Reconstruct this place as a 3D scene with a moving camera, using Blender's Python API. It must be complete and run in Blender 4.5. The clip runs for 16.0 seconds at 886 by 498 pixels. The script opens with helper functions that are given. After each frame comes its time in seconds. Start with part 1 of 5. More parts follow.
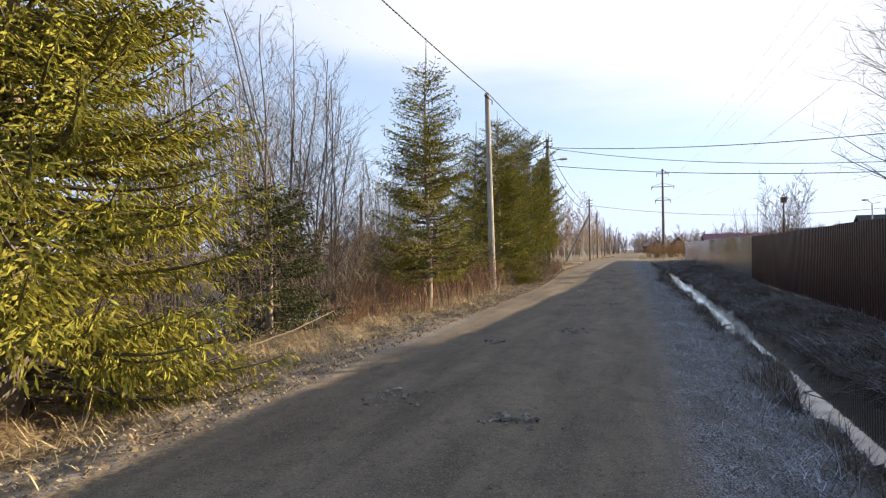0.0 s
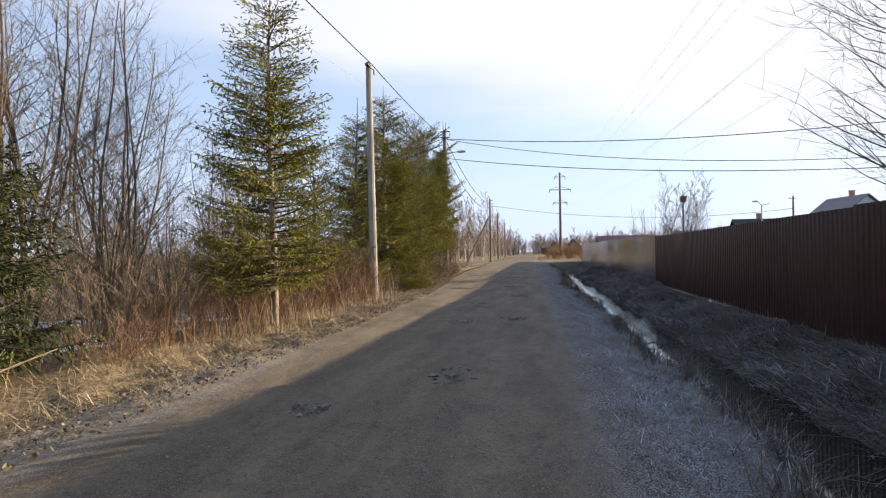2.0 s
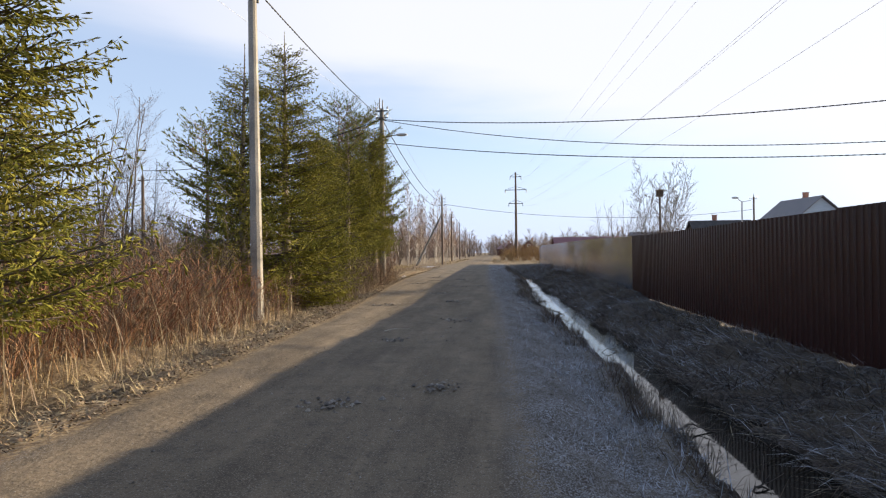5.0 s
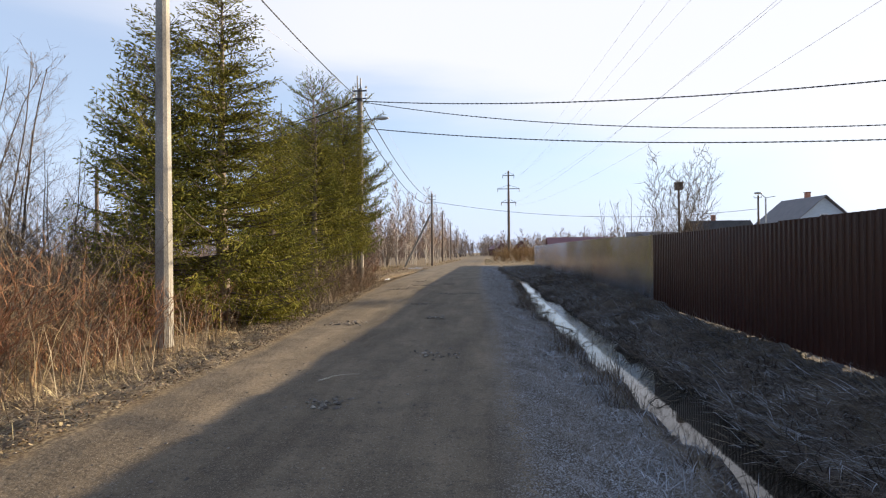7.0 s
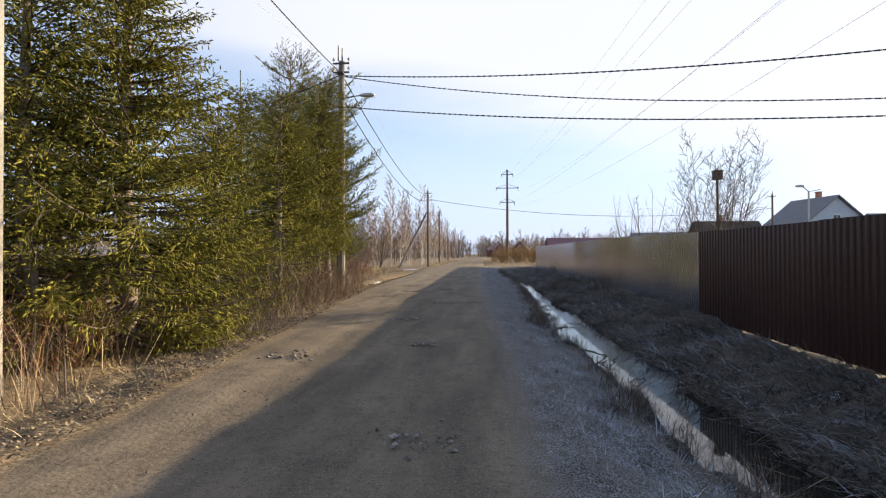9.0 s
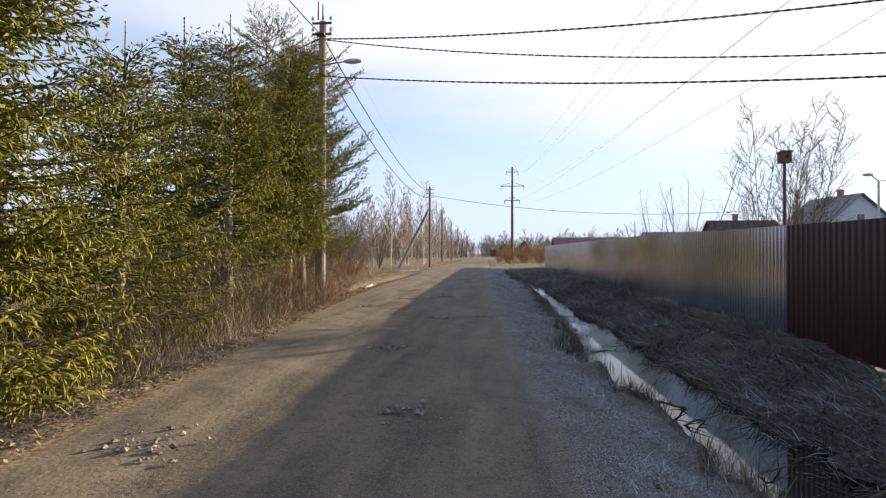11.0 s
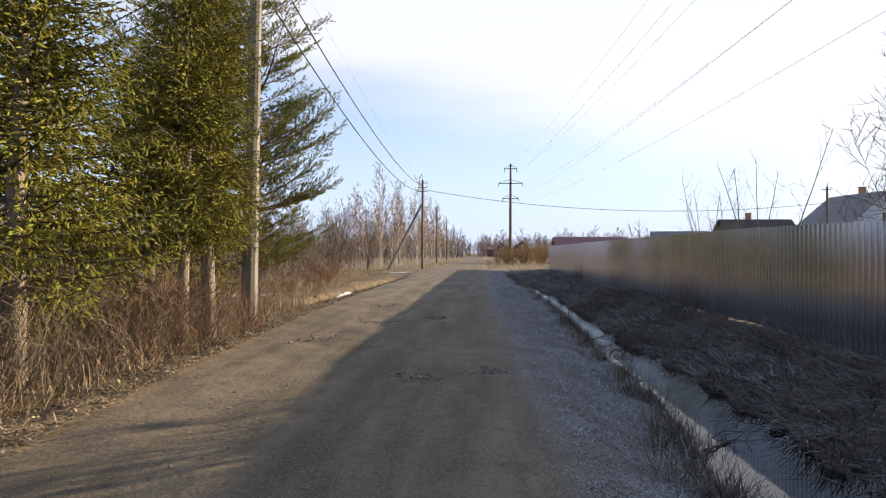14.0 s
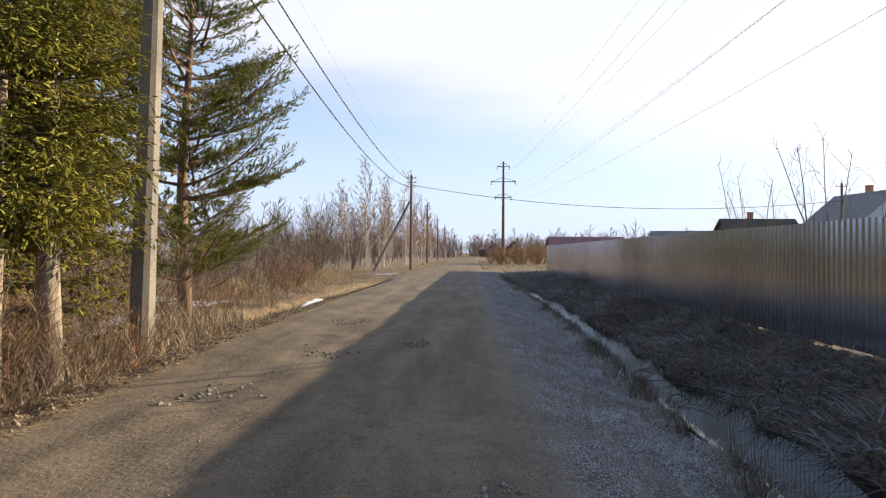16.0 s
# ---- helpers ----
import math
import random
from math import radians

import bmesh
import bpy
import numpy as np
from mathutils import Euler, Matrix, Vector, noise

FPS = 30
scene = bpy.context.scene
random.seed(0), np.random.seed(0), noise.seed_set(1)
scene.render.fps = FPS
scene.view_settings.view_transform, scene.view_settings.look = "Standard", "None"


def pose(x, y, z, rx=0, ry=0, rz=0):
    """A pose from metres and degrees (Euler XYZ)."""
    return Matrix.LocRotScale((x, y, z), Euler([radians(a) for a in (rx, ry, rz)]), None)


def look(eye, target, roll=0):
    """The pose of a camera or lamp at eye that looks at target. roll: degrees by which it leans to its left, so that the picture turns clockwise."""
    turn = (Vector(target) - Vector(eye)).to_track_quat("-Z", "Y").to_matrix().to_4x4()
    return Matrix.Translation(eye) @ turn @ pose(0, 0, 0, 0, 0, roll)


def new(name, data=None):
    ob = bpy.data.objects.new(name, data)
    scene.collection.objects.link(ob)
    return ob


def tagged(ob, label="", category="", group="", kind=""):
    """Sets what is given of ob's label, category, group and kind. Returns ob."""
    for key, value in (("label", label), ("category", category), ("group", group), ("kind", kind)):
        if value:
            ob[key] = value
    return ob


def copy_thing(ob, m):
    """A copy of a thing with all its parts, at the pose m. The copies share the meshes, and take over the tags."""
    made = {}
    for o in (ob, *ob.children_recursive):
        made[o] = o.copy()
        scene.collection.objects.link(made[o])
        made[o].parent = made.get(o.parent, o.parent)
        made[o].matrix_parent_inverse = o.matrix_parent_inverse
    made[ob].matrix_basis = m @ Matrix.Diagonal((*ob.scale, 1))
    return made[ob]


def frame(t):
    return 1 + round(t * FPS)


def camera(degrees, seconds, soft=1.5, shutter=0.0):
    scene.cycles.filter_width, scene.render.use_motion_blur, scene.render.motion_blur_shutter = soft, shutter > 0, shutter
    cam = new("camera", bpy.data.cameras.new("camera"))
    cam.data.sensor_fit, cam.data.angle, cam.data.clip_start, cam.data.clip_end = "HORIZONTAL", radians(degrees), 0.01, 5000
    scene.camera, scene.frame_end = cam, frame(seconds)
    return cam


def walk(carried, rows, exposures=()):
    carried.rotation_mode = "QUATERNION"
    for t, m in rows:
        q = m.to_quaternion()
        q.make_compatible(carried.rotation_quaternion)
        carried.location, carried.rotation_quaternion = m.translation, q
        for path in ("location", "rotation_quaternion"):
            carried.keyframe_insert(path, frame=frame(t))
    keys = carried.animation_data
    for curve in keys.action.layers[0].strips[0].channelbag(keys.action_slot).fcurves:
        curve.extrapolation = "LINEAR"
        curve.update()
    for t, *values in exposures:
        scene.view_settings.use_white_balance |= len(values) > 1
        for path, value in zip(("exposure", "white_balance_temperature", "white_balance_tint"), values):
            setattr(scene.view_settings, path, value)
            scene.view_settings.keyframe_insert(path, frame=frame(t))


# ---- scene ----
cam = camera(77.0, 16.0, 1.2)
METRES, EYE, TILT, LEAN, TURN = 28.0, 1.335, -3.0, 0.0, 19.8
ROWS = [
    (0.0, 0.0, 0.0, 0.0, 0.05, 3.34, 0.84),
    (0.5, 0.0077, 0.0319, 0.0009, -2.49, 3.3, 0.84),
    (1.0, 0.0174, 0.0624, 0.0021, -5.94, 3.3, 1.01),
    (1.5, 0.0269, 0.0941, 0.003, -7.16, 3.33, 1.1),
    (2.0, 0.0377, 0.1245, 0.0047, -9.74, 3.29, 1.25),
    (2.5, 0.0474, 0.1551, 0.0063, -10.92, 3.3, 1.26),
    (3.0, 0.0597, 0.1836, 0.0078, -12.79, 3.3, 1.41),
    (3.5, 0.0718, 0.2134, 0.0093, -13.41, 3.31, 1.41),
    (4.0, 0.0854, 0.2404, 0.0119, -14.55, 3.32, 1.52),
    (6.5, 0.1301, 0.386, 0.0211, -13.58, 3.28, 1.09),
    (7.0, 0.1416, 0.4139, 0.0233, -15.06, 3.28, 1.2),
    (7.5, 0.1504, 0.4432, 0.024, -15.51, 3.33, 1.1),
    (8.0, 0.1592, 0.4716, 0.0256, -15.9, 3.3, 1.06),
    (8.5, 0.1671, 0.5018, 0.0275, -15.59, 3.33, 0.97),
    (9.0, 0.1764, 0.5311, 0.029, -15.36, 3.34, 0.98),
    (11.5, 0.2216, 0.6795, 0.0368, -15.01, 3.28, 0.71),
    (12.0, 0.2315, 0.7085, 0.0394, -15.11, 3.26, 0.7),
    (12.5, 0.2395, 0.7388, 0.0413, -15.0, 3.27, 0.58),
    (13.0, 0.2488, 0.7687, 0.0426, -15.2, 3.26, 0.61),
    (13.5, 0.2578, 0.8001, 0.0446, -14.99, 3.28, 0.54),
    (14.0, 0.2674, 0.8296, 0.0465, -15.45, 3.25, 0.55),
    (14.5, 0.2763, 0.8605, 0.0478, -15.44, 3.26, 0.48),
    (15.0, 0.2865, 0.8896, 0.0493, -15.89, 3.24, 0.51),
    (15.5, 0.2957, 0.9204, 0.0508, -15.9, 3.24, 0.46),
    (16.0, 0.3055, 0.9489, 0.0525, -16.33, 3.25, 0.47),
]
walk(cam, [(t, pose(0, 0, EYE, TILT, LEAN, TURN) @ pose(METRES * x, METRES * y, METRES * z, 90 + pitch, roll, yaw)) for t, x, y, z, yaw, pitch, roll in ROWS], [(0.0, 1.33), (2.5, 1.22), (7.0, 1.17), (12.0, 1.22), (16.0, 1.20)])

SUN_TO = Vector((0.811, 0.547, 0.208)).normalized()


# ---- sky and sun ----
def make_world():
    w = bpy.data.worlds.new("sky")
    scene.world = w
    w.use_nodes = True
    nt = w.node_tree
    nt.nodes.clear()
    N, L = nt.nodes.new, nt.links.new
    out, bg, sky = N("ShaderNodeOutputWorld"), N("ShaderNodeBackground"), N("ShaderNodeTexSky")
    sky.sky_type, sky.sun_disc = "NISHITA", False
    sky.sun_elevation = math.asin(SUN_TO.z)
    sky.sun_rotation = math.atan2(SUN_TO.x, SUN_TO.y)
    sky.air_density, sky.dust_density, sky.ozone_density = 1.0, 0.6, 2.0
    co, sep = N("ShaderNodeTexCoord"), N("ShaderNodeSeparateXYZ")
    L(co.outputs["Generated"], sep.inputs[0])
    mp = N("ShaderNodeMapping")
    mp.inputs["Scale"].default_value = (1.3, 1.3, 7.0)
    L(co.outputs["Generated"], mp.inputs["Vector"])
    nz = N("ShaderNodeTexNoise")
    nz.inputs["Scale"].default_value, nz.inputs["Detail"].default_value = 1.7, 6
    L(mp.outputs[0], nz.inputs["Vector"])
    # pale haze low over the land
    hz = N("ShaderNodeMapRange"); hz.interpolation_type = "SMOOTHSTEP"
    for i, v in enumerate((0.0, 0.25, 0.94, 0.52)):
        hz.inputs[i + 1].default_value = v
    L(sep.outputs[2], hz.inputs[0])
    hz2 = N("ShaderNodeMapRange"); hz2.interpolation_type = "SMOOTHSTEP"
    for i, v in enumerate((0.35, 0.75, 1.0, 0.22)):
        hz2.inputs[i + 1].default_value = v
    L(sep.outputs[2], hz2.inputs[0])
    hz3 = N("ShaderNodeMath"); hz3.operation = "MULTIPLY"
    L(hz.outputs[0], hz3.inputs[0]); L(hz2.outputs[0], hz3.inputs[1])
    m1 = N("ShaderNodeMix"); m1.data_type = "RGBA"
    L(hz3.outputs[0], m1.inputs[0])
    L(sky.outputs[0], m1.inputs[6])
    m1.inputs[7].default_value = HAZE
    # thin high cloud, denser towards the sun and thinning overhead
    a = N("ShaderNodeMath"); a.operation = "MULTIPLY_ADD"
    L(nz.outputs[0], a.inputs[0]); a.inputs[1].default_value = 0.16
    L(sep.outputs[2], a.inputs[2])
    b = N("ShaderNodeMath"); b.operation = "MULTIPLY_ADD"
    L(sep.outputs[0], b.inputs[0]); b.inputs[1].default_value = 0.20
    L(a.outputs[0], b.inputs[2])
    r = N("ShaderNodeMapRange"); r.interpolation_type = "SMOOTHSTEP"
    r.inputs["From Min"].default_value, r.inputs["From Max"].default_value = 0.26, 0.38
    r.inputs["To Max"].default_value = 0.88
    L(b.outputs[0], r.inputs[0])
    dot = N("ShaderNodeVectorMath"); dot.operation = "DOT_PRODUCT"
    L(co.outputs["Generated"], dot.inputs[0]); dot.inputs[1].default_value = SUN_TO
    away = N("ShaderNodeMapRange"); away.interpolation_type = "SMOOTHSTEP"
    for i, v in enumerate((-0.35, 0.45, 0.12, 1.0)):
        away.inputs[i + 1].default_value = v
    L(dot.outputs["Value"], away.inputs[0])
    f = N("ShaderNodeMath"); f.operation = "MULTIPLY"
    L(r.outputs[0], f.inputs[0]); L(away.outputs[0], f.inputs[1])
    top = N("ShaderNodeMapRange"); top.interpolation_type = "SMOOTHSTEP"
    for i, v in enumerate((0.40, 0.72, 1.0, 0.08)):
        top.inputs[i + 1].default_value = v
    L(sep.outputs[2], top.inputs[0])
    f2 = N("ShaderNodeMath"); f2.operation = "MULTIPLY"
    L(f.outputs[0], f2.inputs[0]); L(top.outputs[0], f2.inputs[1])
    mix = N("ShaderNodeMix"); mix.data_type = "RGBA"
    L(f2.outputs[0], mix.inputs[0])
    L(m1.outputs[2], mix.inputs[6])
    mix.inputs[7].default_value = CLOUD
    L(mix.outputs[2], bg.inputs[0])
    bg.inputs[1].default_value = SKY
    L(bg.outputs[0], out.inputs[0])


SKY, SUN = 0.10, 5.0
HAZE, CLOUD = (3.3, 3.85, 5.15, 1), (4.5, 4.5, 4.85, 1)
make_world()
sun = new("sun", bpy.data.lights.new("sun", "SUN"))
sun.data.energy, sun.data.angle, sun.data.color = SUN, radians(0.3), (1.0, 0.80, 0.53)
sun.matrix_world = look((0, 0, 50), Vector((0, 0, 50)) - SUN_TO)


# ---- materials ----
def mat(name, colors, scale=5.0, rough=0.8, bump=0.3, metal=0.0, fine=40.0, island=0.0, spec=0.3, stretch=(1, 1, 1), obj=0.0, dist=0.02, grain=0.3, through_light=0.0):
    """Two colours mixed by a broad noise, with finer grain, bump and random shifts per piece."""
    m = bpy.data.materials.new(name)
    m.use_nodes = True
    nt = m.node_tree
    N, L = nt.nodes.new, nt.links.new
    p = nt.nodes["Principled BSDF"]
    co, mp = N("ShaderNodeTexCoord"), N("ShaderNodeMapping")
    mp.inputs["Scale"].default_value = stretch
    L(co.outputs["Object"], mp.inputs["Vector"])
    n1, n2 = N("ShaderNodeTexNoise"), N("ShaderNodeTexNoise")
    n1.inputs["Scale"].default_value, n1.inputs["Detail"].default_value = scale, 5
    n2.inputs["Scale"].default_value, n2.inputs["Detail"].default_value = fine, 4
    for n in (n1, n2):
        L(mp.outputs[0], n.inputs["Vector"])
    mr = N("ShaderNodeMapRange")
    mr.inputs["From Min"].default_value, mr.inputs["From Max"].default_value = 0.32, 0.68
    L(n1.outputs[0], mr.inputs[0])
    mix = N("ShaderNodeMix"); mix.data_type = "RGBA"
    mix.inputs[6].default_value, mix.inputs[7].default_value = (*colors[0], 1), (*colors[1], 1)
    L(mr.outputs[0], mix.inputs[0])
    hsv = N("ShaderNodeHueSaturation")
    L(mix.outputs[2], hsv.inputs["Color"])
    v = N("ShaderNodeMapRange")
    v.inputs["To Min"].default_value, v.inputs["To Max"].default_value = 1 - grain, 1 + grain
    v.inputs["From Min"].default_value, v.inputs["From Max"].default_value = 0.25, 0.75
    L(n2.outputs[0], v.inputs[0])
    last = v.outputs[0]
    for amount, node, socket in ((island, "ShaderNodeNewGeometry", "Random Per Island"), (obj, "ShaderNodeObjectInfo", "Random")):
        if amount:
            g, q, k = N(node), N("ShaderNodeMapRange"), N("ShaderNodeMath")
            q.inputs["To Min"].default_value, q.inputs["To Max"].default_value = 1 - amount, 1 + amount
            L(g.outputs[socket], q.inputs[0])
            k.operation = "MULTIPLY"
            L(last, k.inputs[0]); L(q.outputs[0], k.inputs[1])
            last = k.outputs[0]
            h = N("ShaderNodeMapRange")
            h.inputs["To Min"].default_value, h.inputs["To Max"].default_value = 0.5 - amount * 0.05, 0.5 + amount * 0.05
            L(g.outputs[socket], h.inputs[0])
            L(h.outputs[0], hsv.inputs["Hue"])
    L(last, hsv.inputs["Value"])
    L(hsv.outputs[0], p.inputs["Base Color"])
    p.inputs["Roughness"].default_value, p.inputs["Metallic"].default_value = rough, metal
    p.inputs["Specular IOR Level"].default_value = spec
    if through_light:
        tr, ms = N("ShaderNodeBsdfTranslucent"), N("ShaderNodeMixShader")
        L(hsv.outputs[0], tr.inputs["Color"])
        ms.inputs[0].default_value = through_light
        L(p.outputs[0], ms.inputs[1]); L(tr.outputs[0], ms.inputs[2])
        L(ms.outputs[0], nt.nodes["Material Output"].inputs["Surface"])
    if bump:
        bp = N("ShaderNodeBump")
        bp.inputs["Strength"].default_value, bp.inputs["Distance"].default_value = bump, dist
        L(n2.outputs[0], bp.inputs["Height"])
        L(bp.outputs[0], p.inputs["Normal"])
    return m


M_NEEDLE = mat("spruce_needles", ((0.145, 0.146, 0.030), (0.255, 0.232, 0.048)), 1.2, 0.8, 0, fine=6, island=0.24, spec=0.08, through_light=0.25)
# yellower needles, also lightened in colour to paint in the sun on them
M_NEEDLE_LIT_YELLOW = mat("yellowish_sunlit_needles", ((0.19, 0.180, 0.032), (0.30, 0.27, 0.052)), 1.2, 0.8, 0, fine=6, island=0.24, spec=0.08, through_light=0.25)
# shade painted into the needle colour, far darker than the other spruces
M_NEEDLE_SHADED = mat("shaded_needles", ((0.030, 0.038, 0.016), (0.055, 0.062, 0.022)), 1.2, 0.8, 0, fine=6, island=0.35, spec=0.06)
M_PINE = mat("pine_needles", ((0.115, 0.135, 0.034), (0.205, 0.205, 0.05)), 1.0, 0.75, 0, fine=6, island=0.35, spec=0.1, through_light=0.28)
M_BARK = mat("spruce_bark", ((0.15, 0.12, 0.095), (0.31, 0.26, 0.21)), 6, 0.9, 0.7, fine=35, stretch=(1, 1, 0.35))
M_PINEBARK = mat("pine_bark", ((0.13, 0.09, 0.065), (0.24, 0.16, 0.11)), 5, 0.9, 0.8, fine=30, stretch=(1, 1, 0.4))
M_ALDER = mat("grey_bark", ((0.075, 0.062, 0.052), (0.15, 0.122, 0.098)), 4, 0.85, 0.3, fine=30, obj=0.15)
M_TWIG = mat("pale_twigs", ((0.115, 0.086, 0.06), (0.22, 0.168, 0.115)), 2, 0.8, 0.0, fine=20, obj=0.25, island=0.2)
M_RED_TWIG = mat("reddish_twigs", ((0.16, 0.075, 0.045), (0.28, 0.15, 0.085)), 2, 0.8, 0.0, fine=20, obj=0.2, island=0.25)
M_BIRCH = mat("birch_bark", ((0.62, 0.57, 0.50), (0.30, 0.25, 0.2)), 3, 0.75, 0.2, fine=14, stretch=(1, 1, 2.5), obj=0.1)
M_BIRCH_TWIG = mat("birch_twigs", ((0.20, 0.125, 0.09), (0.30, 0.20, 0.14)), 2, 0.8, 0.0, fine=20, obj=0.2, island=0.2)
M_CONCRETE = mat("pole_concrete", ((0.13, 0.12, 0.108), (0.24, 0.22, 0.195)), 2.0, 0.9, 0.35, fine=60, stretch=(1, 1, 0.5), dist=0.006)
M_CONCRETE_PALE = mat("pale_concrete", ((0.20, 0.19, 0.175), (0.36, 0.34, 0.31)), 2.0, 0.9, 0.35, fine=60, stretch=(1, 1, 0.5), dist=0.006)
M_WOODPOLE = mat("weathered_wood", ((0.10, 0.075, 0.06), (0.20, 0.155, 0.12)), 4.0, 0.9, 0.4, fine=40, stretch=(4, 4, 0.3))
M_STEEL = mat("dark_steel", ((0.06, 0.06, 0.065), (0.12, 0.11, 0.11)), 8, 0.5, 0.1, metal=0.6, fine=80)
M_WIRE = mat("black_cable", ((0.012, 0.012, 0.013), (0.025, 0.025, 0.025)), 8, 0.55, 0.0)
M_THINWIRE = mat("aluminium_wire", ((0.30, 0.30, 0.31), (0.40, 0.40, 0.41)), 8, 0.5, 0.0, metal=0.5)
M_GLASS_INS = mat("porcelain", ((0.35, 0.33, 0.30), (0.5, 0.47, 0.44)), 8, 0.25, 0.0, spec=0.5)
M_FENCE_BROWN = mat("brown_sheet_steel", ((0.034, 0.012, 0.010), (0.043, 0.016, 0.013)), 1.5, 0.32, 0.04, fine=25, spec=0.38, obj=0.1, grain=0.12)
M_FENCE_GREY = mat("grey_sheet_steel", ((0.34, 0.37, 0.43), (0.40, 0.43, 0.49)), 1.2, 0.14, 0.02, metal=0.88, fine=20, spec=0.5, obj=0.06, grain=0.1)


# ---- mesh helpers ----
def mesh_np(name, verts, faces, material, smooth=False):
    """A mesh from arrays of vertices and of faces with equal corner counts."""
    verts, faces = np.asarray(verts, np.float32), np.asarray(faces, np.int32)
    me = bpy.data.meshes.new(name)
    k = faces.shape[1]
    me.vertices.add(len(verts))
    me.vertices.foreach_set("co", verts.ravel())
    me.loops.add(faces.size)
    me.loops.foreach_set("vertex_index", faces.ravel())
    me.polygons.add(len(faces))
    me.polygons.foreach_set("loop_start", np.arange(0, faces.size, k, dtype=np.int32))
    me.polygons.foreach_set("loop_total", np.full(len(faces), k, np.int32))
    me.polygons.foreach_set("use_smooth", np.full(len(faces), smooth, bool))
    me.update(calc_edges=True)
    if material:
        me.materials.append(material)
    return me


def part(name, bm, material, parent=None, label="", smooth=False):
    """One mesh object from a bmesh, under a thing or a part."""
    me = bpy.data.meshes.new(name)
    for f in bm.faces:
        f.smooth = smooth
    bm.to_mesh(me)
    bm.free()
    me.materials.append(material)
    ob = new(name, me)
    ob.parent = parent
    return tagged(ob, label)


def part_np(name, verts, faces, material, parent=None, label="", smooth=False):
    ob = new(name, mesh_np(name, verts, faces, material, smooth))
    ob.parent = parent
    return tagged(ob, label)


def bm_box(bm, c, s, bevel=0.0, m=None):
    r = bmesh.ops.create_cube(bm, size=1.0, matrix=Matrix.Translation(c) @ Matrix.Diagonal((*s, 1)))
    vs = r["verts"]
    if bevel:
        es = list({e for v in vs for e in v.link_edges})
        r2 = bmesh.ops.bevel(bm, geom=es, offset=bevel, segments=1, affect="EDGES")
        vs = list({v for f in r2["faces"] for v in f.verts} | {v for v in vs if v.is_valid})
    if m is not None:
        bmesh.ops.transform(bm, matrix=m, verts=vs)
    return vs


def bm_rod(bm, a, b, r1, r2=None, seg=8):
    a, b = Vector(a), Vector(b)
    d = b - a
    m = Matrix.Translation((a + b) / 2) @ d.to_track_quat("Z", "Y").to_matrix().to_4x4()
    return bmesh.ops.create_cone(bm, cap_ends=True, segments=seg, radius1=r1, radius2=r1 if r2 is None else r2, depth=d.length, matrix=m)["verts"]


def tubes(paths, sides=3):
    """Tubes round many polylines: paths is a list of (points (n,3), radii (n,)). Quads."""
    V, F, base = [], [], 0
    ang = np.arange(sides) * 2 * np.pi / sides
    for pts, rad in paths:
        pts = np.asarray(pts, float)
        n = len(pts)
        d = np.gradient(pts, axis=0)
        d /= np.linalg.norm(d, axis=1)[:, None] + 1e-9
        ref = np.where(np.abs(d[:, 2:3]) > 0.9, np.array([[1.0, 0, 0]]), np.array([[0, 0, 1.0]]))
        u = np.cross(d, ref)
        u /= np.linalg.norm(u, axis=1)[:, None] + 1e-9
        w = np.cross(d, u)
        ring = pts[:, None] + np.asarray(rad)[:, None, None] * (u[:, None] * np.cos(ang)[None, :, None] + w[:, None] * np.sin(ang)[None, :, None])
        V.append(ring.reshape(-1, 3))
        i, j = np.meshgrid(np.arange(n - 1), np.arange(sides), indexing="ij")
        k = (j + 1) % sides
        F.append((base + np.stack([i * sides + j, i * sides + k, (i + 1) * sides + k, (i + 1) * sides + j], -1)).reshape(-1, 4))
        base += n * sides
    return np.concatenate(V), np.concatenate(F)


def thing(name, label, category, group="", kind="", at=(0, 0, 0)):
    ob = new(name)
    ob.empty_display_size = 0.2
    ob.location = at
    return tagged(ob, label, category, group, kind)


# ---- the lie of the land ----
def lerp(y, ys, vs):
    return np.interp(y, ys, vs)


def road_left(y):
    return lerp(y, [-20, 2, 8, 20, 25, 27.6, 32, 37, 41, 56, 90, 300], [-3.0, -3.05, -3.3, -3.48, -3.84, -4.05, -4.45, -4.8, -4.95, -5.3, -5.2, -5.4])


def road_right(y):
    return lerp(y, [-20, 3, 10, 24, 38, 55, 90, 300], [0.25, 0.2, 0.08, -0.18, -0.66, -0.9, -1.2, -1.4])


def smooth(a, b, v):
    k = np.clip((v - a) / (b - a), 0, 1)
    return k * k * (3 - 2 * k)


def wobble(x, y, s=1.0, seed=0.0):
    return (np.sin(x * 1.7 * s + 1.3 * np.sin(y * 0.9 * s + seed) + seed) + np.sin(y * 2.1 * s + 1.7 * np.sin(x * 1.3 * s - seed)) + 0.6 * np.sin((x + y) * 3.9 * s + seed * 2)) / 2.6


WATER = -0.58


def ditch_mid(y):
    return lerp(y, [-20, 8.5, 13, 18, 22.4, 24, 28.5, 32, 34, 40, 46, 54, 66, 100], [2.24, 2.22, 2.06, 1.95, 1.92, 1.82, 1.70, 1.82, 1.76, 1.80, 1.85, 1.6, 1.2, 1.2]) + 0.04 * np.sin(y * 0.8) + 0.05 * np.sin(y * 2.3 + 1) + 0.03 * np.sin(y * 5.1 + 3 * np.sin(y * 0.7))


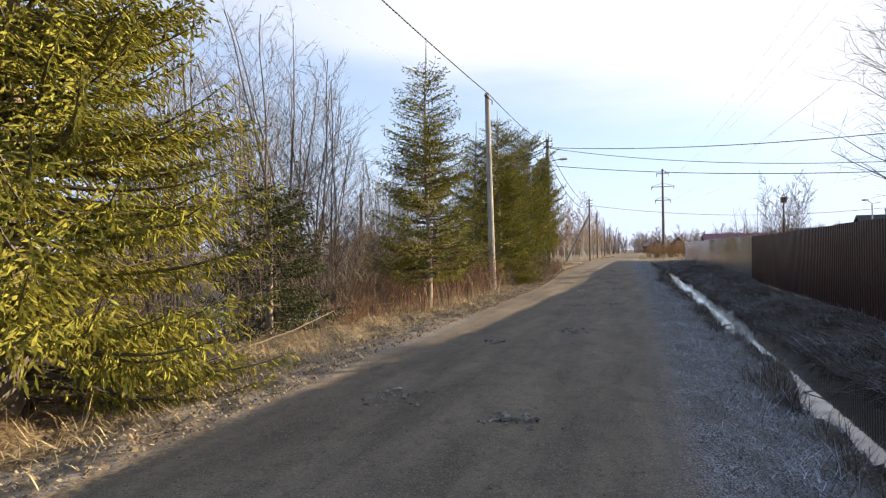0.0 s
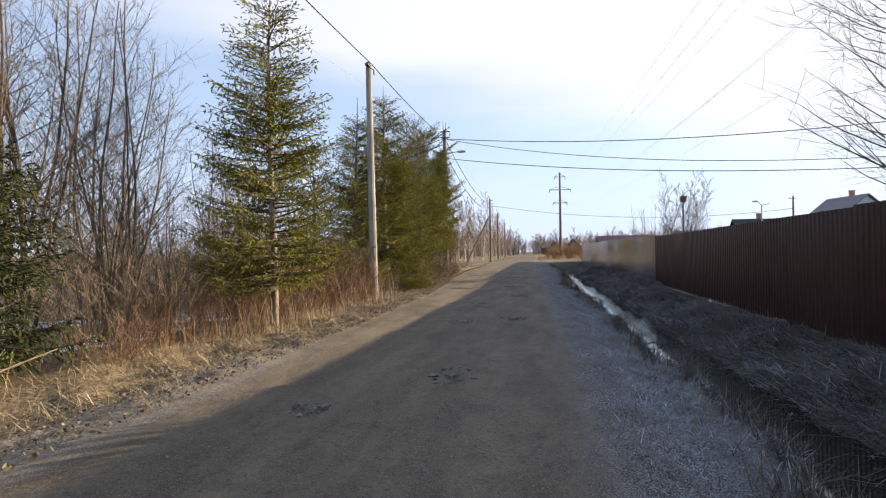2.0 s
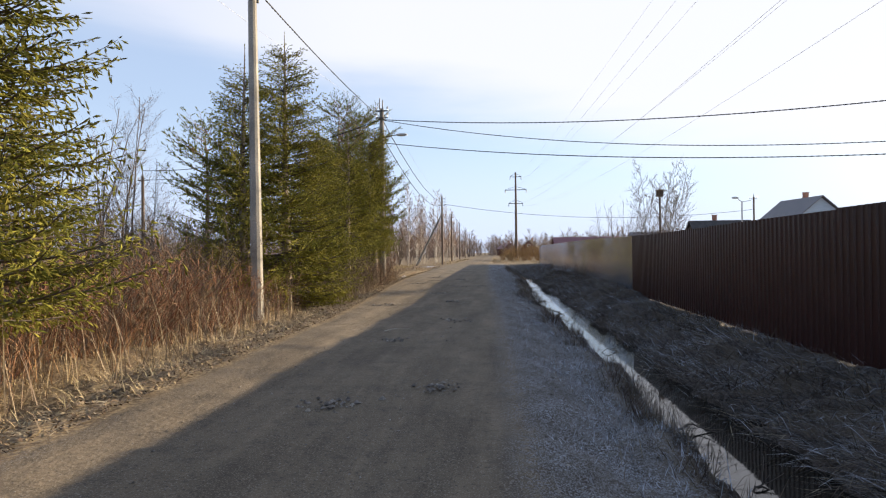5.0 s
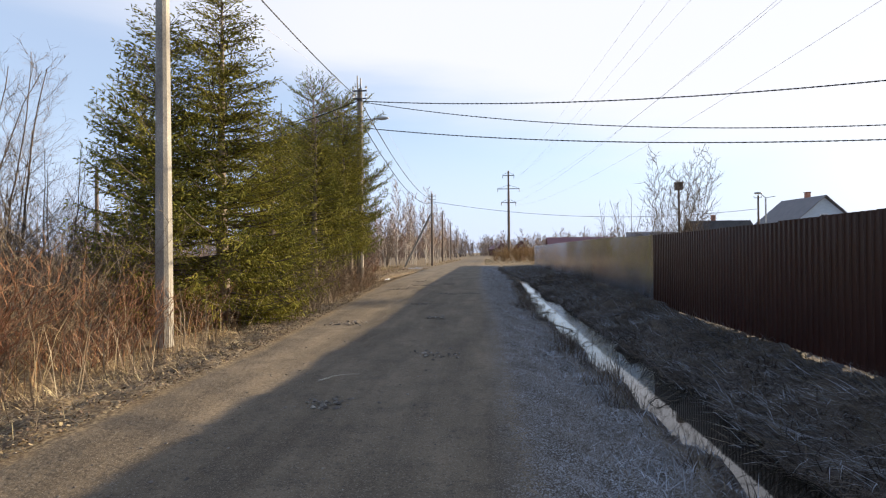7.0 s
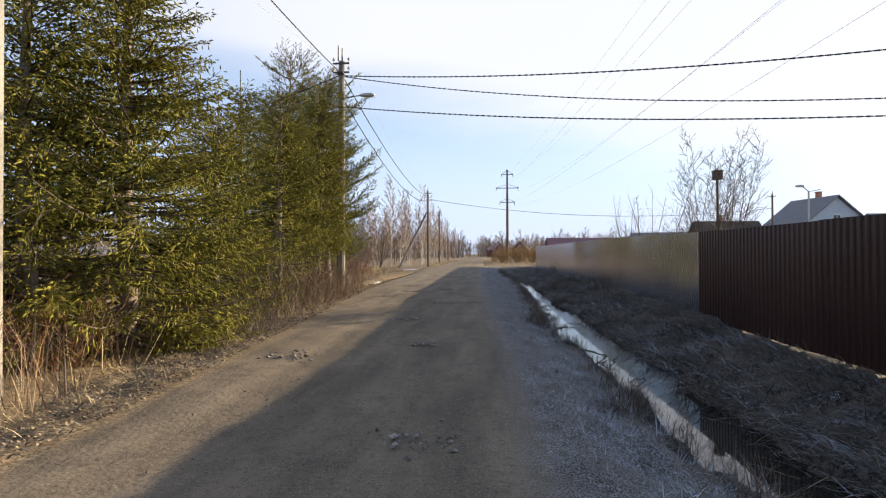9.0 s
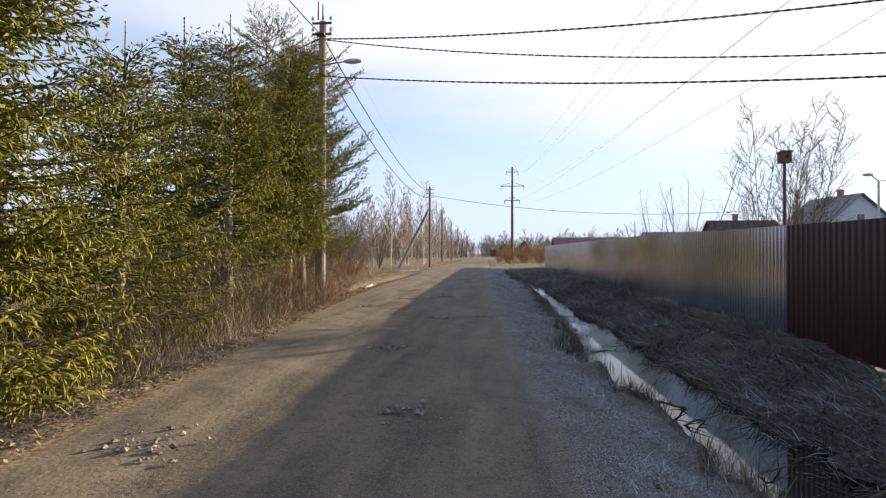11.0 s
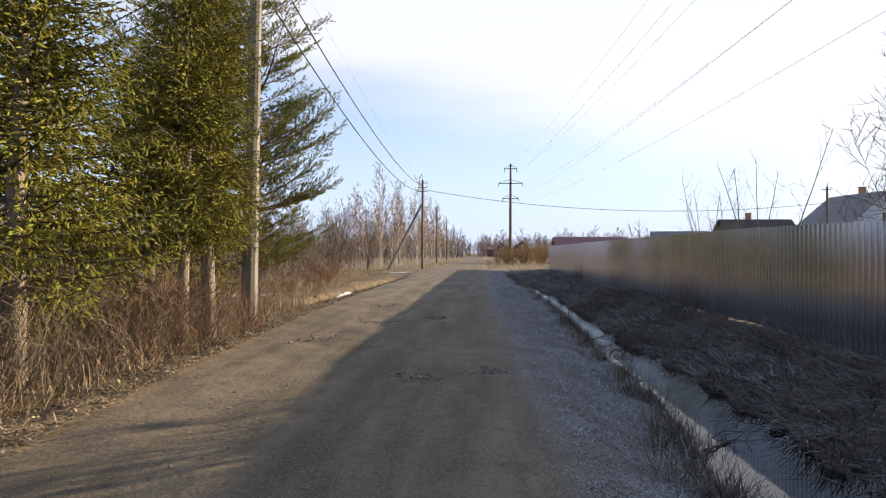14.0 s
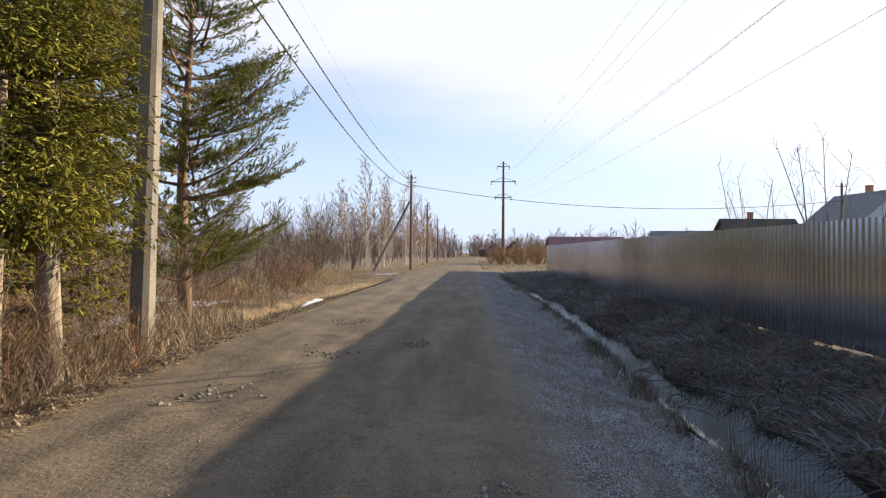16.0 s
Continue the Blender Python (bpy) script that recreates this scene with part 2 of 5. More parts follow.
def ditch_half(y):
    return lerp(y, [-20, 8.5, 13, 18, 22.4, 28.5, 32, 34, 40, 46, 60, 66, 72], [0.46, 0.44, 0.38, 0.35, 0.44, 0.54, 0.54, 0.42, 0.36, 0.36, 0.32, 0.2, 0.05]) * (1 + 0.12 * np.sin(y * 0.9 + 2) + 0.05 * np.sin(y * 3.1 + 2.5 * np.sin(y * 0.53)))


def land(x, y):
    """Height of the ground, for arrays."""
    x, y = np.asarray(x, float), np.asarray(y, float)
    rl, rr = road_left(y), road_right(y)
    crown = 0.03 * (1 - ((x - (rl + rr) / 2) / 1.9) ** 2)
    z = np.where((x > rl - 0.5) & (x < rr + 0.5), np.clip(crown, -0.05, 0.04), -0.03)
    z = z + 0.012 * wobble(x, y, 1.3)
    # left verge, then marshy ground
    l = rl - x
    z = z - 0.10 * smooth(0.1, 1.6, l) - 0.35 * smooth(2.2, 6.0, l) * (1 - smooth(40, 46, y) * 0.5) - 0.25 * smooth(6, 14, l)
    z = z + smooth(0.3, 1.5, l) * 0.06 * wobble(x, y, 1.1, 2.0) + smooth(0.0, 0.4, l) * smooth(3.0, 1.8, l) * (0.03 * wobble(x, y, 4.3, 5.0) + 0.018 * wobble(x, y, 9.1, 1.0))
    # side ditch beside the side track
    z = z - 0.30 * smooth(39, 42, y) * smooth(60, 55, y) * np.exp(-((x + 6.2 - 0.02 * (y - 45)) / 0.45) ** 2)
    # right verge, ditch and far bank
    fade = smooth(74, 68, y)
    mid, half = ditch_mid(y), ditch_half(y)
    half = half + 0.085 * wobble(x, y, 2.3, 5.0) + 0.05 * wobble(x, y, 6.3, 2.0)
    edge = mid - half - 0.35
    z = z - fade * 0.22 * smooth(rr + 0.1, edge, x)
    z = z - fade * 0.62 * smooth(edge + 0.08, mid - half + 0.22, x) + fade * 0.38 * smooth(mid + half - 0.10, mid + half + 0.30, x)
    z = z + fade * 0.30 * smooth(mid + half + 0.3, 4.6, x)
    z = z + fade * smooth(rr, rr + 0.4, x) * (0.055 * wobble(x, y, 2.2, 1.0) + 0.025 * wobble(x, y, 6.1, 3.0)) * (1 - smooth(5, 8, x))
    z = z + fade * smooth(mid + half, mid + half + 0.3, x) * (1 - smooth(4.2, 5, x)) * (0.15 * wobble(x, y, 1.3, 4.0) + 0.085 * wobble(x, y, 3.1, 7.0) + 0.03 * wobble(x, y, 7.7, 3.0))
    z = z + fade * 0.10 * smooth(4.0, 4.7, x) * smooth(26, 31, y)
    z = z - fade * 0.10 * smooth(3.5, 4.4, x) * smooth(30, 27, y)
    z = z + fade * 0.06 * smooth(edge - 0.7, edge - 0.2, x) * smooth(mid - half, edge + 0.1, x) * wobble(x, y, 3.4, 8.0)
    # heap of spoil on the bank
    z = z + 0.42 * np.exp(-((x - 3.55) / 0.8) ** 2 - ((y - 45.0) / 1.3) ** 2)
    z = z - smooth(6, 12, x) * 0.1
    return z


# ---- ground ----
def ground_material():
    m = bpy.data.materials.new("ground_earth")
    m.use_nodes = True
    nt = m.node_tree
    N, L = nt.nodes.new, nt.links.new
    p = nt.nodes["Principled BSDF"]
    co = N("ShaderNodeTexCoord")

    def noise_at(scale, detail=5, rough=0.55, stretch=None):
        n = N("ShaderNodeTexNoise")
        n.inputs["Scale"].default_value, n.inputs["Detail"].default_value, n.inputs["Roughness"].default_value = scale, detail, rough
        if stretch:
            k = N("ShaderNodeMapping")
            k.inputs["Scale"].default_value = stretch
            L(co.outputs["Object"], k.inputs["Vector"])
            L(k.outputs[0], n.inputs["Vector"])
        else:
            L(co.outputs["Object"], n.inputs["Vector"])
        return n.outputs[0]

    def rng(s, a, b, c=0.0, d=1.0):
        k = N("ShaderNodeMapRange")
        for i, v in enumerate((a, b, c, d)):
            k.inputs[i + 1].default_value = v
        L(s, k.inputs[0])
        return k.outputs[0]

    def blend(f, a, b, mode="MIX"):
        k = N("ShaderNodeMix"); k.data_type, k.blend_type = "RGBA", mode
        for i, v in ((0, f), (6, a), (7, b)):
            if isinstance(v, tuple):
                k.inputs[i].default_value = (*v, 1)
            elif isinstance(v, float):
                k.inputs[i].default_value = v
            else:
                L(v, k.inputs[i])
        return k.outputs[2]

    def mul(a, b, op="MULTIPLY"):
        k = N("ShaderNodeMath"); k.operation = op
        for i, v in ((0, a), (1, b)):
            if isinstance(v, float):
                k.inputs[i].default_value = v
            else:
                L(v, k.inputs[i])
        return k.outputs[0]

    def attr(name):
        a = N("ShaderNodeAttribute"); a.attribute_name = name
        return a.outputs["Fac"]

    broad, mid, fine, grit = noise_at(0.5), noise_at(3.0), noise_at(22.0, 6), noise_at(90.0, 3)
    along = noise_at(1.0, 5, 0.6, (2.2, 0.35, 1))
    # straw, dead leaves and soil
    straw = blend(rng(mid, 0.35, 0.65), (0.23, 0.17, 0.105), (0.40, 0.31, 0.19))
    straw = blend(rng(fine, 0.42, 0.58), straw, (0.14, 0.10, 0.065))
    # packed dirt and fine gravel
    road = blend(rng(along, 0.36, 0.64), (0.132, 0.103, 0.074), (0.242, 0.190, 0.134))
    road = blend(rng(mid, 0.50, 0.72, 0.0, 0.6), road, (0.10, 0.082, 0.064))
    road = blend(rng(grit, 0.54, 0.64, 0.0, 0.75), road, (0.32, 0.275, 0.22))
    road = blend(rng(noise_at(48.0, 3), 0.58, 0.66, 0.0, 0.7), road, (0.075, 0.063, 0.052))
    road = blend(rng(noise_at(9.0, 6, 0.7), 0.55, 0.70, 0.0, 0.55), road, (0.085, 0.072, 0.058))
    road = blend(rng(fine, 0.25, 0.45, 0.45, 0.0), road, (0.06, 0.05, 0.042))
    edge = rng(mul(attr("road"), mul(mul(mid, 0.55), mul(fine, 0.35), "ADD"), "ADD"), 0.80, 1.08)
    col = blend(edge, straw, road)
    gravel = blend(rng(grit, 0.42, 0.6), (0.055, 0.048, 0.044), (0.19, 0.175, 0.165))
    gravel = blend(rng(fine, 0.5, 0.66, 0.0, 0.7), gravel, (0.11, 0.085, 0.055))
    col = blend(mul(attr("gravel"), 0.9), col, gravel)
    # dark wet mud of the ditch banks
    mud = blend(rng(fine, 0.4, 0.6), (0.028, 0.020, 0.014), (0.085, 0.060, 0.042))
    col = blend(rng(mul(attr("mud"), mul(mid, 0.8), "ADD"), 0.75, 1.05), col, mud)
    # hoar frost lies in specks where the sun has not been
    fr = mul(attr("frost"), rng(mul(mul(grit, 0.7), mul(fine, 0.3), "ADD"), 0.48, 0.60))
    fr = mul(fr, rng(mid, 0.3, 0.6, 0.55, 1.0))
    col = blend(fr, col, (0.60, 0.65, 0.74))
    L(col, p.inputs["Base Color"])
    p.inputs["Roughness"].default_value = 0.92
    p.inputs["Specular IOR Level"].default_value = 0.2
    h = mul(mul(fine, 0.6), mul(grit, 0.16), "ADD")
    h = mul(h, mul(mid, 0.8), "ADD")
    bp = N("ShaderNodeBump")
    bp.inputs["Strength"].default_value, bp.inputs["Distance"].default_value = 0.42, 0.028
    L(h, bp.inputs["Height"])
    L(bp.outputs[0], p.inputs["Normal"])
    return m


HOLES = [(-1.0, 4.3, 0.25), (-2.05, 7.95, 0.22), (-0.9, 19.7, 0.34), (-1.3, 23.9, 0.3), (-1.6, 30.6, 0.3), (-0.8, 31.1, 0.26), (-2.2, 4.6, 0.3), (-1.1, 9.3, 0.3), (-1.6, 13.6, 0.28), (-3.0, 22.9, 0.4), (-3.6, 33.2, 0.4),
         (-2.9, 35.5, 0.35), (-1.9, 36.4, 0.3), (-3.4, 39.0, 0.4), (-0.7, 14.3, 0.2), (-1.7, 17.2, 0.25), (-2.0, 27.0, 0.35)]


def build_ground():
    xs = np.concatenate([[-2500, -900, -400, -200, -120, -80, -60, -45, -35, -28], np.arange(-24, -8, 0.6), np.arange(-8, -5.2, 0.2), np.arange(-5.2, 5.6, 0.085),
                         np.arange(5.6, 10, 0.5), [12, 15, 20, 28, 40, 60, 90, 140, 220, 420, 900, 2500]])
    ys = np.concatenate([[-1500, -300, -100, -50, -30, -20, -14, -10, -7, -4, -2], np.arange(0, 50, 0.11), np.arange(52, 80, 0.35), np.arange(80, 130, 2.0),
                         [135, 145, 160, 180, 210, 250, 310, 400, 550, 800, 1300, 3000]])
    X, Y = np.meshgrid(xs, ys, indexing="ij")
    Z = land(X, Y)
    rl, rr = road_left(Y), road_right(Y)
    road = np.minimum(smooth(rl - 0.25, rl + 0.35, X), smooth(rr + 0.28, rr - 0.25, X))
    road[Y > 320] = 0
    # the side track that leaves to the left
    tx = np.clip(-X - 5, 0, 60)
    ty = 64.0 - 0.10 * tx + 4.0 * np.exp(-tx / 3)
    track = smooth(1.9, 1.2, np.abs(Y - ty)) * smooth(-4.0, -5.5, X) * smooth(-40, -34, X)
    road = np.maximum(road, track)
    # gravelly shoulder on the right
    verge = smooth(rr - 0.2, rr + 0.25, X) * smooth(6.0, 5.0, X) * smooth(76, 70, Y) * smooth(-10, -4, Y)
    mid, half = ditch_mid(Y), ditch_half(Y)
    near_ditch = smooth(mid - half - 0.55, mid - half - 0.25, X)
    frost = verge * (0.66 - 0.40 * near_ditch) * (0.75 + 0.35 * wobble(X, Y, 2.9, 4.0))
    frost = np.maximum(frost, 0.5 * smooth(-4.3, -3.9, X) * smooth(-3.0, -3.3, X) * smooth(14, 9, Y))
    frost *= 1 - 0.9 * np.exp(-((X - 3.55) / 0.9) ** 2 - ((Y - 45) / 1.5) ** 2)
    mud = smooth(mid - half - 0.45, mid - half - 0.2, X) * smooth(mid + half + 0.75, mid + half + 0.35, X) * smooth(74, 68, Y)
    mud = np.maximum(mud, 0.62 * near_ditch * smooth(8.5, 7.5, X) * smooth(74, 68, Y))
    mud = np.maximum(mud, 0.9 * smooth(39, 42, Y) * smooth(60, 55, Y) * np.exp(-((X + 6.2 - 0.02 * (Y - 45)) / 0.4) ** 2))
    # small bumps, ruts and holes
    rng = np.random.RandomState(3)
    bumpy = 0.006 * wobble(X, Y, 5.0, 3.0) + 0.005 * rng.randn(*X.shape) * np.where(road > 0.3, 0.15, 1.2)
    for hx, hy, r in HOLES:
        d = ((X - hx) ** 2 + ((Y - hy) * 0.8) ** 2) / r ** 2
        Z -= 0.022 * np.exp(-d) * (1 + 0.5 * wobble(X, Y, 9))
    for k, depth in ((0.30, 0.018), (0.74, 0.018)):
        c = rl + (rr - rl) * k
        Z -= depth * np.exp(-((X - c) / 0.32) ** 2) * (Y < 300)
    Z += bumpy * ((np.abs(X) < 9) & (Y < 80) & (Y > -3))
    Z += verge * 0.012 * rng.randn(*X.shape)
    n, k = len(xs), len(ys)
    i, j = np.meshgrid(np.arange(n - 1), np.arange(k - 1), indexing="ij")
    F = np.stack([i * k + j, (i + 1) * k + j, (i + 1) * k + j + 1, i * k + j + 1], -1).reshape(-1, 4)
    me = mesh_np("ground", np.stack([X, Y, Z], -1).reshape(-1, 3), F, ground_material(), True)
    for name, a in (("road", road), ("frost", frost), ("mud", mud), ("gravel", verge * (1 - 0.5 * near_ditch))):
        at = me.attributes.new(name, "FLOAT", "POINT")
        at.data.foreach_set("value", a.astype(np.float32).ravel())
    tagged(new("ground", me), "dirt road with frosted verge, straw and muddy ditch banks", "ground", kind="structure")


build_ground()


def build_water():
    m = bpy.data.materials.new("ditch_water")
    m.use_nodes = True
    nt = m.node_tree
    p = nt.nodes["Principled BSDF"]
    p.inputs["Base Color"].default_value = (0.02, 0.018, 0.014, 1)
    p.inputs["Roughness"].default_value = 0.03
    p.inputs["IOR"].default_value = 1.36
    p.inputs["Specular IOR Level"].default_value = 0.8
    n, b, co = nt.nodes.new("ShaderNodeTexNoise"), nt.nodes.new("ShaderNodeBump"), nt.nodes.new("ShaderNodeTexCoord")
    n.inputs["Scale"].default_value = 3.0
    nt.links.new(co.outputs["Object"], n.inputs["Vector"])
    b.inputs["Strength"].default_value, b.inputs["Distance"].default_value = 0.05, 0.01
    nt.links.new(n.outputs[0], b.inputs["Height"])
    nt.links.new(b.outputs[0], p.inputs["Normal"])
    ys = np.arange(-6, 73, 0.5)
    mid, half = ditch_mid(ys), ditch_half(ys) + 0.5
    V = np.stack([np.stack([mid - half, ys, ys * 0 + WATER], -1), np.stack([mid + half, ys, ys * 0 + WATER], -1)], 1).reshape(-1, 3)
    i = np.arange(len(ys) - 1) * 2
    F = np.stack([i, i + 1, i + 3, i + 2], -1)
    tagged(new("water", mesh_np("water", V, F, m)), "still dark water in the roadside ditch", "water", kind="structure")
    return m


M_WATER = build_water()


# ---- fences ----
def sheet(y0, y1, x, z0, z1, pitch, depth):
    """A ribbed steel sheet along y, with flat ribs and real thickness."""
    prof, y = [], 0.0
    while y < y1 - y0 - 1e-6:
        for f, d in ((0.0, 0), (0.40, 0), (0.52, 1), (0.88, 1)):
            prof.append((min(y0 + y + f * pitch, y1), x - d * depth))
        y += pitch
    prof.append((y1, x))
    V, F = [], []
    n = len(prof)
    for s in (0.0, 0.0025):
        for z in (z0, z1):
            V += [(px + s, py, z) for py, px in prof]
    for k in range(n - 1):
        F += [(k, k + 1, n + k + 1, n + k), (2 * n + k + 1, 2 * n + k, 3 * n + k, 3 * n + k + 1), (n + k, n + k + 1, 3 * n + k + 1, 3 * n + k), (k + 1, k, 2 * n + k, 2 * n + k + 1)]
    return V, F


def build_fence(label, material, y0, y1, zb, zt, pitch, width, post_gap, seed):
    rnd = random.Random(seed)
    f = thing("fence", label, "fence", at=(4.85, y0, 0))
    count = math.ceil((y1 - y0) / (8 * pitch))
    w = 8 * pitch
    for k in range(count):
        a = y0 + k * w
        dz, dx = rnd.uniform(-0.012, 0.012), rnd.uniform(-0.0015, 0.0015)
        zz = np.interp(a, *zb) + dz, np.interp(a, *zt) + dz
        V, F = sheet(a, a + w, 4.85 + dx, zz[0], zz[1], pitch, 0.022)
        V = np.array(V) - np.array([4.85, y0, 0])
        part_np("panel", V, F, material, f)
    y = y0 + 0.3
    while y < y1:
        bm = bmesh.new()
        bm_box(bm, (0.055, y - y0, (np.interp(y, *zb) + np.interp(y, *zt)) / 2 - 0.25), (0.06, 0.06, np.interp(y, *zt) - np.interp(y, *zb) + 0.42), 0.004)
        part("post", bm, M_STEEL, f)
        y += post_gap
    for h in (0.35, 1.65):
        bm = bmesh.new()
        z = float(np.interp((y0 + y1) / 2, *zb)) + h
        bm_box(bm, (0.045, (y1 - y0) / 2, z), (0.02, y1 - y0 - 0.1, 0.04))
        part("rail", bm, M_STEEL, f)


build_fence("dark brown corrugated steel sheet fence on posts", M_FENCE_BROWN, -16.0, 29.75, ([-20, 14, 19.8, 23, 29.7], [-0.30, -0.30, -0.28, -0.24, -0.22]), ([-20, 9, 14.2, 20, 30], [2.05, 2.05, 1.94, 1.89, 1.86]), 0.155, 1.15, 2.5, 5)
build_fence("pale grey galvanised corrugated steel sheet fence", M_FENCE_GREY, 29.78, 74.4, ([29, 36, 46, 75], [-0.17, -0.05, -0.12, -0.12]), ([29, 36, 46, 75], [1.86, 1.97, 2.0, 2.05]), 0.137, 1.10, 2.5, 6)


# ---- trees ----
def frame_of(d):
    """Two unit vectors across each direction."""
    ref = np.where(np.abs(d[:, 2:3]) > 0.9, np.array([[1.0, 0, 0]]), np.array([[0, 0, 1.0]]))
    u = np.cross(d, ref)
    u /= np.linalg.norm(u, axis=1)[:, None] + 1e-9
    return u, np.cross(d, u)


def needles_on(P, D, Ls, n, length, width, rng, forward=0.8, spread=1.0):
    """Needle blades round shoots that start at P, run along D for Ls metres: three corners a blade."""
    k = len(P)
    u, w = frame_of(D)
    t = rng.uniform(0.0, 1.0, (k, n))
    a = rng.uniform(0, 2 * np.pi, (k, n))
    rad = u[:, None] * np.cos(a)[..., None] + w[:, None] * np.sin(a)[..., None]
    base = P[:, None] + D[:, None] * (t * Ls[:, None])[..., None]
    way = rad * spread + D[:, None] * (forward + 0.5 * t)[..., None]
    way /= np.linalg.norm(way, axis=2)[..., None]
    ln = length * rng.uniform(0.7, 1.25, (k, n, 1)) * (1.1 - 0.35 * t)[..., None]
    side = np.cross(way, rad + 0.4 * rng.randn(k, n, 3))
    side /= np.linalg.norm(side, axis=2)[..., None] + 1e-9
    V = np.stack([base - side * width, base + side * width, base + way * ln], 2).reshape(-1, 3)
    return V, np.arange(len(V)).reshape(-1, 3)


def cores_on(P, D, Ls, radius, rng):
    """A slim needle-covered body for each shoot: six triangles."""
    u, w = frame_of(D)
    r = (radius * rng.uniform(0.65, 1.3, len(P)))[:, None]
    mid = P + D * (Ls * rng.uniform(0.45, 0.75, len(P)))[:, None]
    V = np.stack([P] + [mid + r * (u * np.cos(a) + w * np.sin(a)) for a in (0.3, 2.4, 4.5)] + [P + D * (Ls * 1.03)[:, None]], 1).reshape(-1, 3)
    i = np.arange(len(P))[:, None] * 5
    F = np.concatenate([i + q for q in ([0, 2, 1], [0, 3, 2], [0, 1, 3], [4, 1, 2], [4, 2, 3], [4, 3, 1])], 0)
    return V, F


def crown_mesh(P, D, Ls, blades, needle, width, core, rng, forward=0.5, spread=1.0):
    P, D, Ls = np.array(P), np.array(D), np.array(Ls)
    V1, F1 = needles_on(P, D, Ls, blades, needle, width, rng, forward, spread)
    V2, F2 = cores_on(P, D, Ls, core, rng)
    return np.concatenate([V1, V2]), np.concatenate([F1, F2 + len(V1)])


def spruce(height, radius, clear=0.3, seed=1, shoots=1.0, blades=26, needle=0.03, width=0.0035, crown=M_NEEDLE, label="", group="spruces", droop=0.35, thin_top=0.0, lean=(0, 0), trunk_r=None, core=0.012, size=1.0, taper=0.8, whorl=(6, 9), gaps=1.0, hang=0.35, leader=0.5, step=0.15, even=0.6):
    rng = np.random.RandomState(seed)
    t = thing("spruce_tree", label, "tree", group)
    zt = np.linspace(-0.3, height, 14)
    lean_x = lambda z: lean[0] * (z / height) + 0.03 * np.sin(z * 0.9 + seed)
    lean_y = lambda z: lean[1] * (z / height) + 0.03 * np.cos(z * 0.7 + seed)
    r0 = trunk_r or 0.018 * height + 0.02
    pts = np.stack([lean_x(zt), lean_y(zt), zt], -1)
    V, F = tubes([(pts, np.maximum(r0 * (1 - np.clip(zt, 0, 99) / height) ** 0.85, 0.006))], 10)
    part_np("trunk", V, F, M_BARK, t, smooth=True)
    limbs, P, D, Ls = [], [], [], []
    z = clear
    while z < height - leader:
        q = z / height
        gap = (0.15 + 0.10 * (1 - q)) * gaps + (0.10 * thin_top if q > 0.6 else 0)
        for b in range(rng.randint(*whorl)):
            az = rng.uniform(0, 2 * np.pi)
            zb = z + rng.uniform(-0.5, 0.5) * gap
            low = 0.75 + 0.25 * np.clip((q - 0.02) * 8, 0, 1)
            L = radius * low * (1 - q) ** taper * rng.uniform(even, 1.12) + 0.10
            up = 0.55 * q - droop * (1 - q) + rng.uniform(-0.12, 0.12)
            n = max(5, int(L / 0.12))
            s = np.linspace(0, 1, n)
            out = np.array([np.cos(az), np.sin(az), 0])
            side = np.array([-np.sin(az), np.cos(az), 0])
            path = np.array([lean_x(zb), lean_y(zb), zb]) + out * (L * s)[:, None] + side * (0.06 * L * np.sin(s * 3 + b))[:, None] + np.array([0, 0, 1]) * (L * (up * s + 0.30 * s ** 3 * (1 - q)))[:, None]
            limbs.append((path, np.linspace(0.006 + 0.012 * L, 0.003, n)))
            start = 0.12 if q > 0.35 else 0.22
            m = max(4, int(L * (1 - start) / 0.075 * shoots))
            for f in np.linspace(start, 1.0, m):
                pt = np.array([np.interp(f, s, path[:, c]) for c in range(3)])
                ahead = path[-1] - path[max(0, int(f * (n - 1)) - 1)]
                ahead /= np.linalg.norm(ahead) + 1e-9
                for sg in (-1, 1, 0):
                    if sg:
                        tl = min(0.50 * L * (1 - f) + 0.12, 0.6) * rng.uniform(0.6, 1.1)
                        td = ahead * 0.75 + side * sg * rng.uniform(0.5, 1.0) + np.array([0, 0, rng.uniform(-0.6, 0.15) * (1 - 0.7 * q)])
                    else:
                        if q > 0.8 or rng.rand() < 0.25:
                            continue
                        tl = rng.uniform(0.10, 0.34) * (1 - 0.6 * q)
                        td = ahead * 0.35 + side * rng.uniform(-0.3, 0.3) + np.array([0, 0, -1.0])
                    td /= np.linalg.norm(td)
                    cnt = max(1, int(tl / step + 0.5))
                    for c in range(cnt):
                        fr = (c + rng.uniform(0, 0.5)) / cnt
                        dd = td + 0.32 * rng.randn(3) * (0.4 if cnt == 1 else 1) + np.array([0, 0, -hang * (0.4 + fr) * (1 - q)])
                        P.append(pt + td * tl * fr)
                        D.append(dd / np.linalg.norm(dd))
                        Ls.append(rng.uniform(0.07, 0.14) * size)
        z += gap
    # leader shoots
    for k in range(7):
        P.append(np.array([lean_x(height), lean_y(height), height - leader * k / 7])); D.append(np.array([0.05, 0.05, 1.0])); Ls.append(0.1)
    V, F = tubes(limbs, 3)
    tagged(part_np("branchwork", V, F, M_ALDER, t), kind="stuff")
    V, F = crown_mesh(P, D, Ls, blades, needle, width, core, rng)
    part_np("crown", V, F, crown, t)
    return t


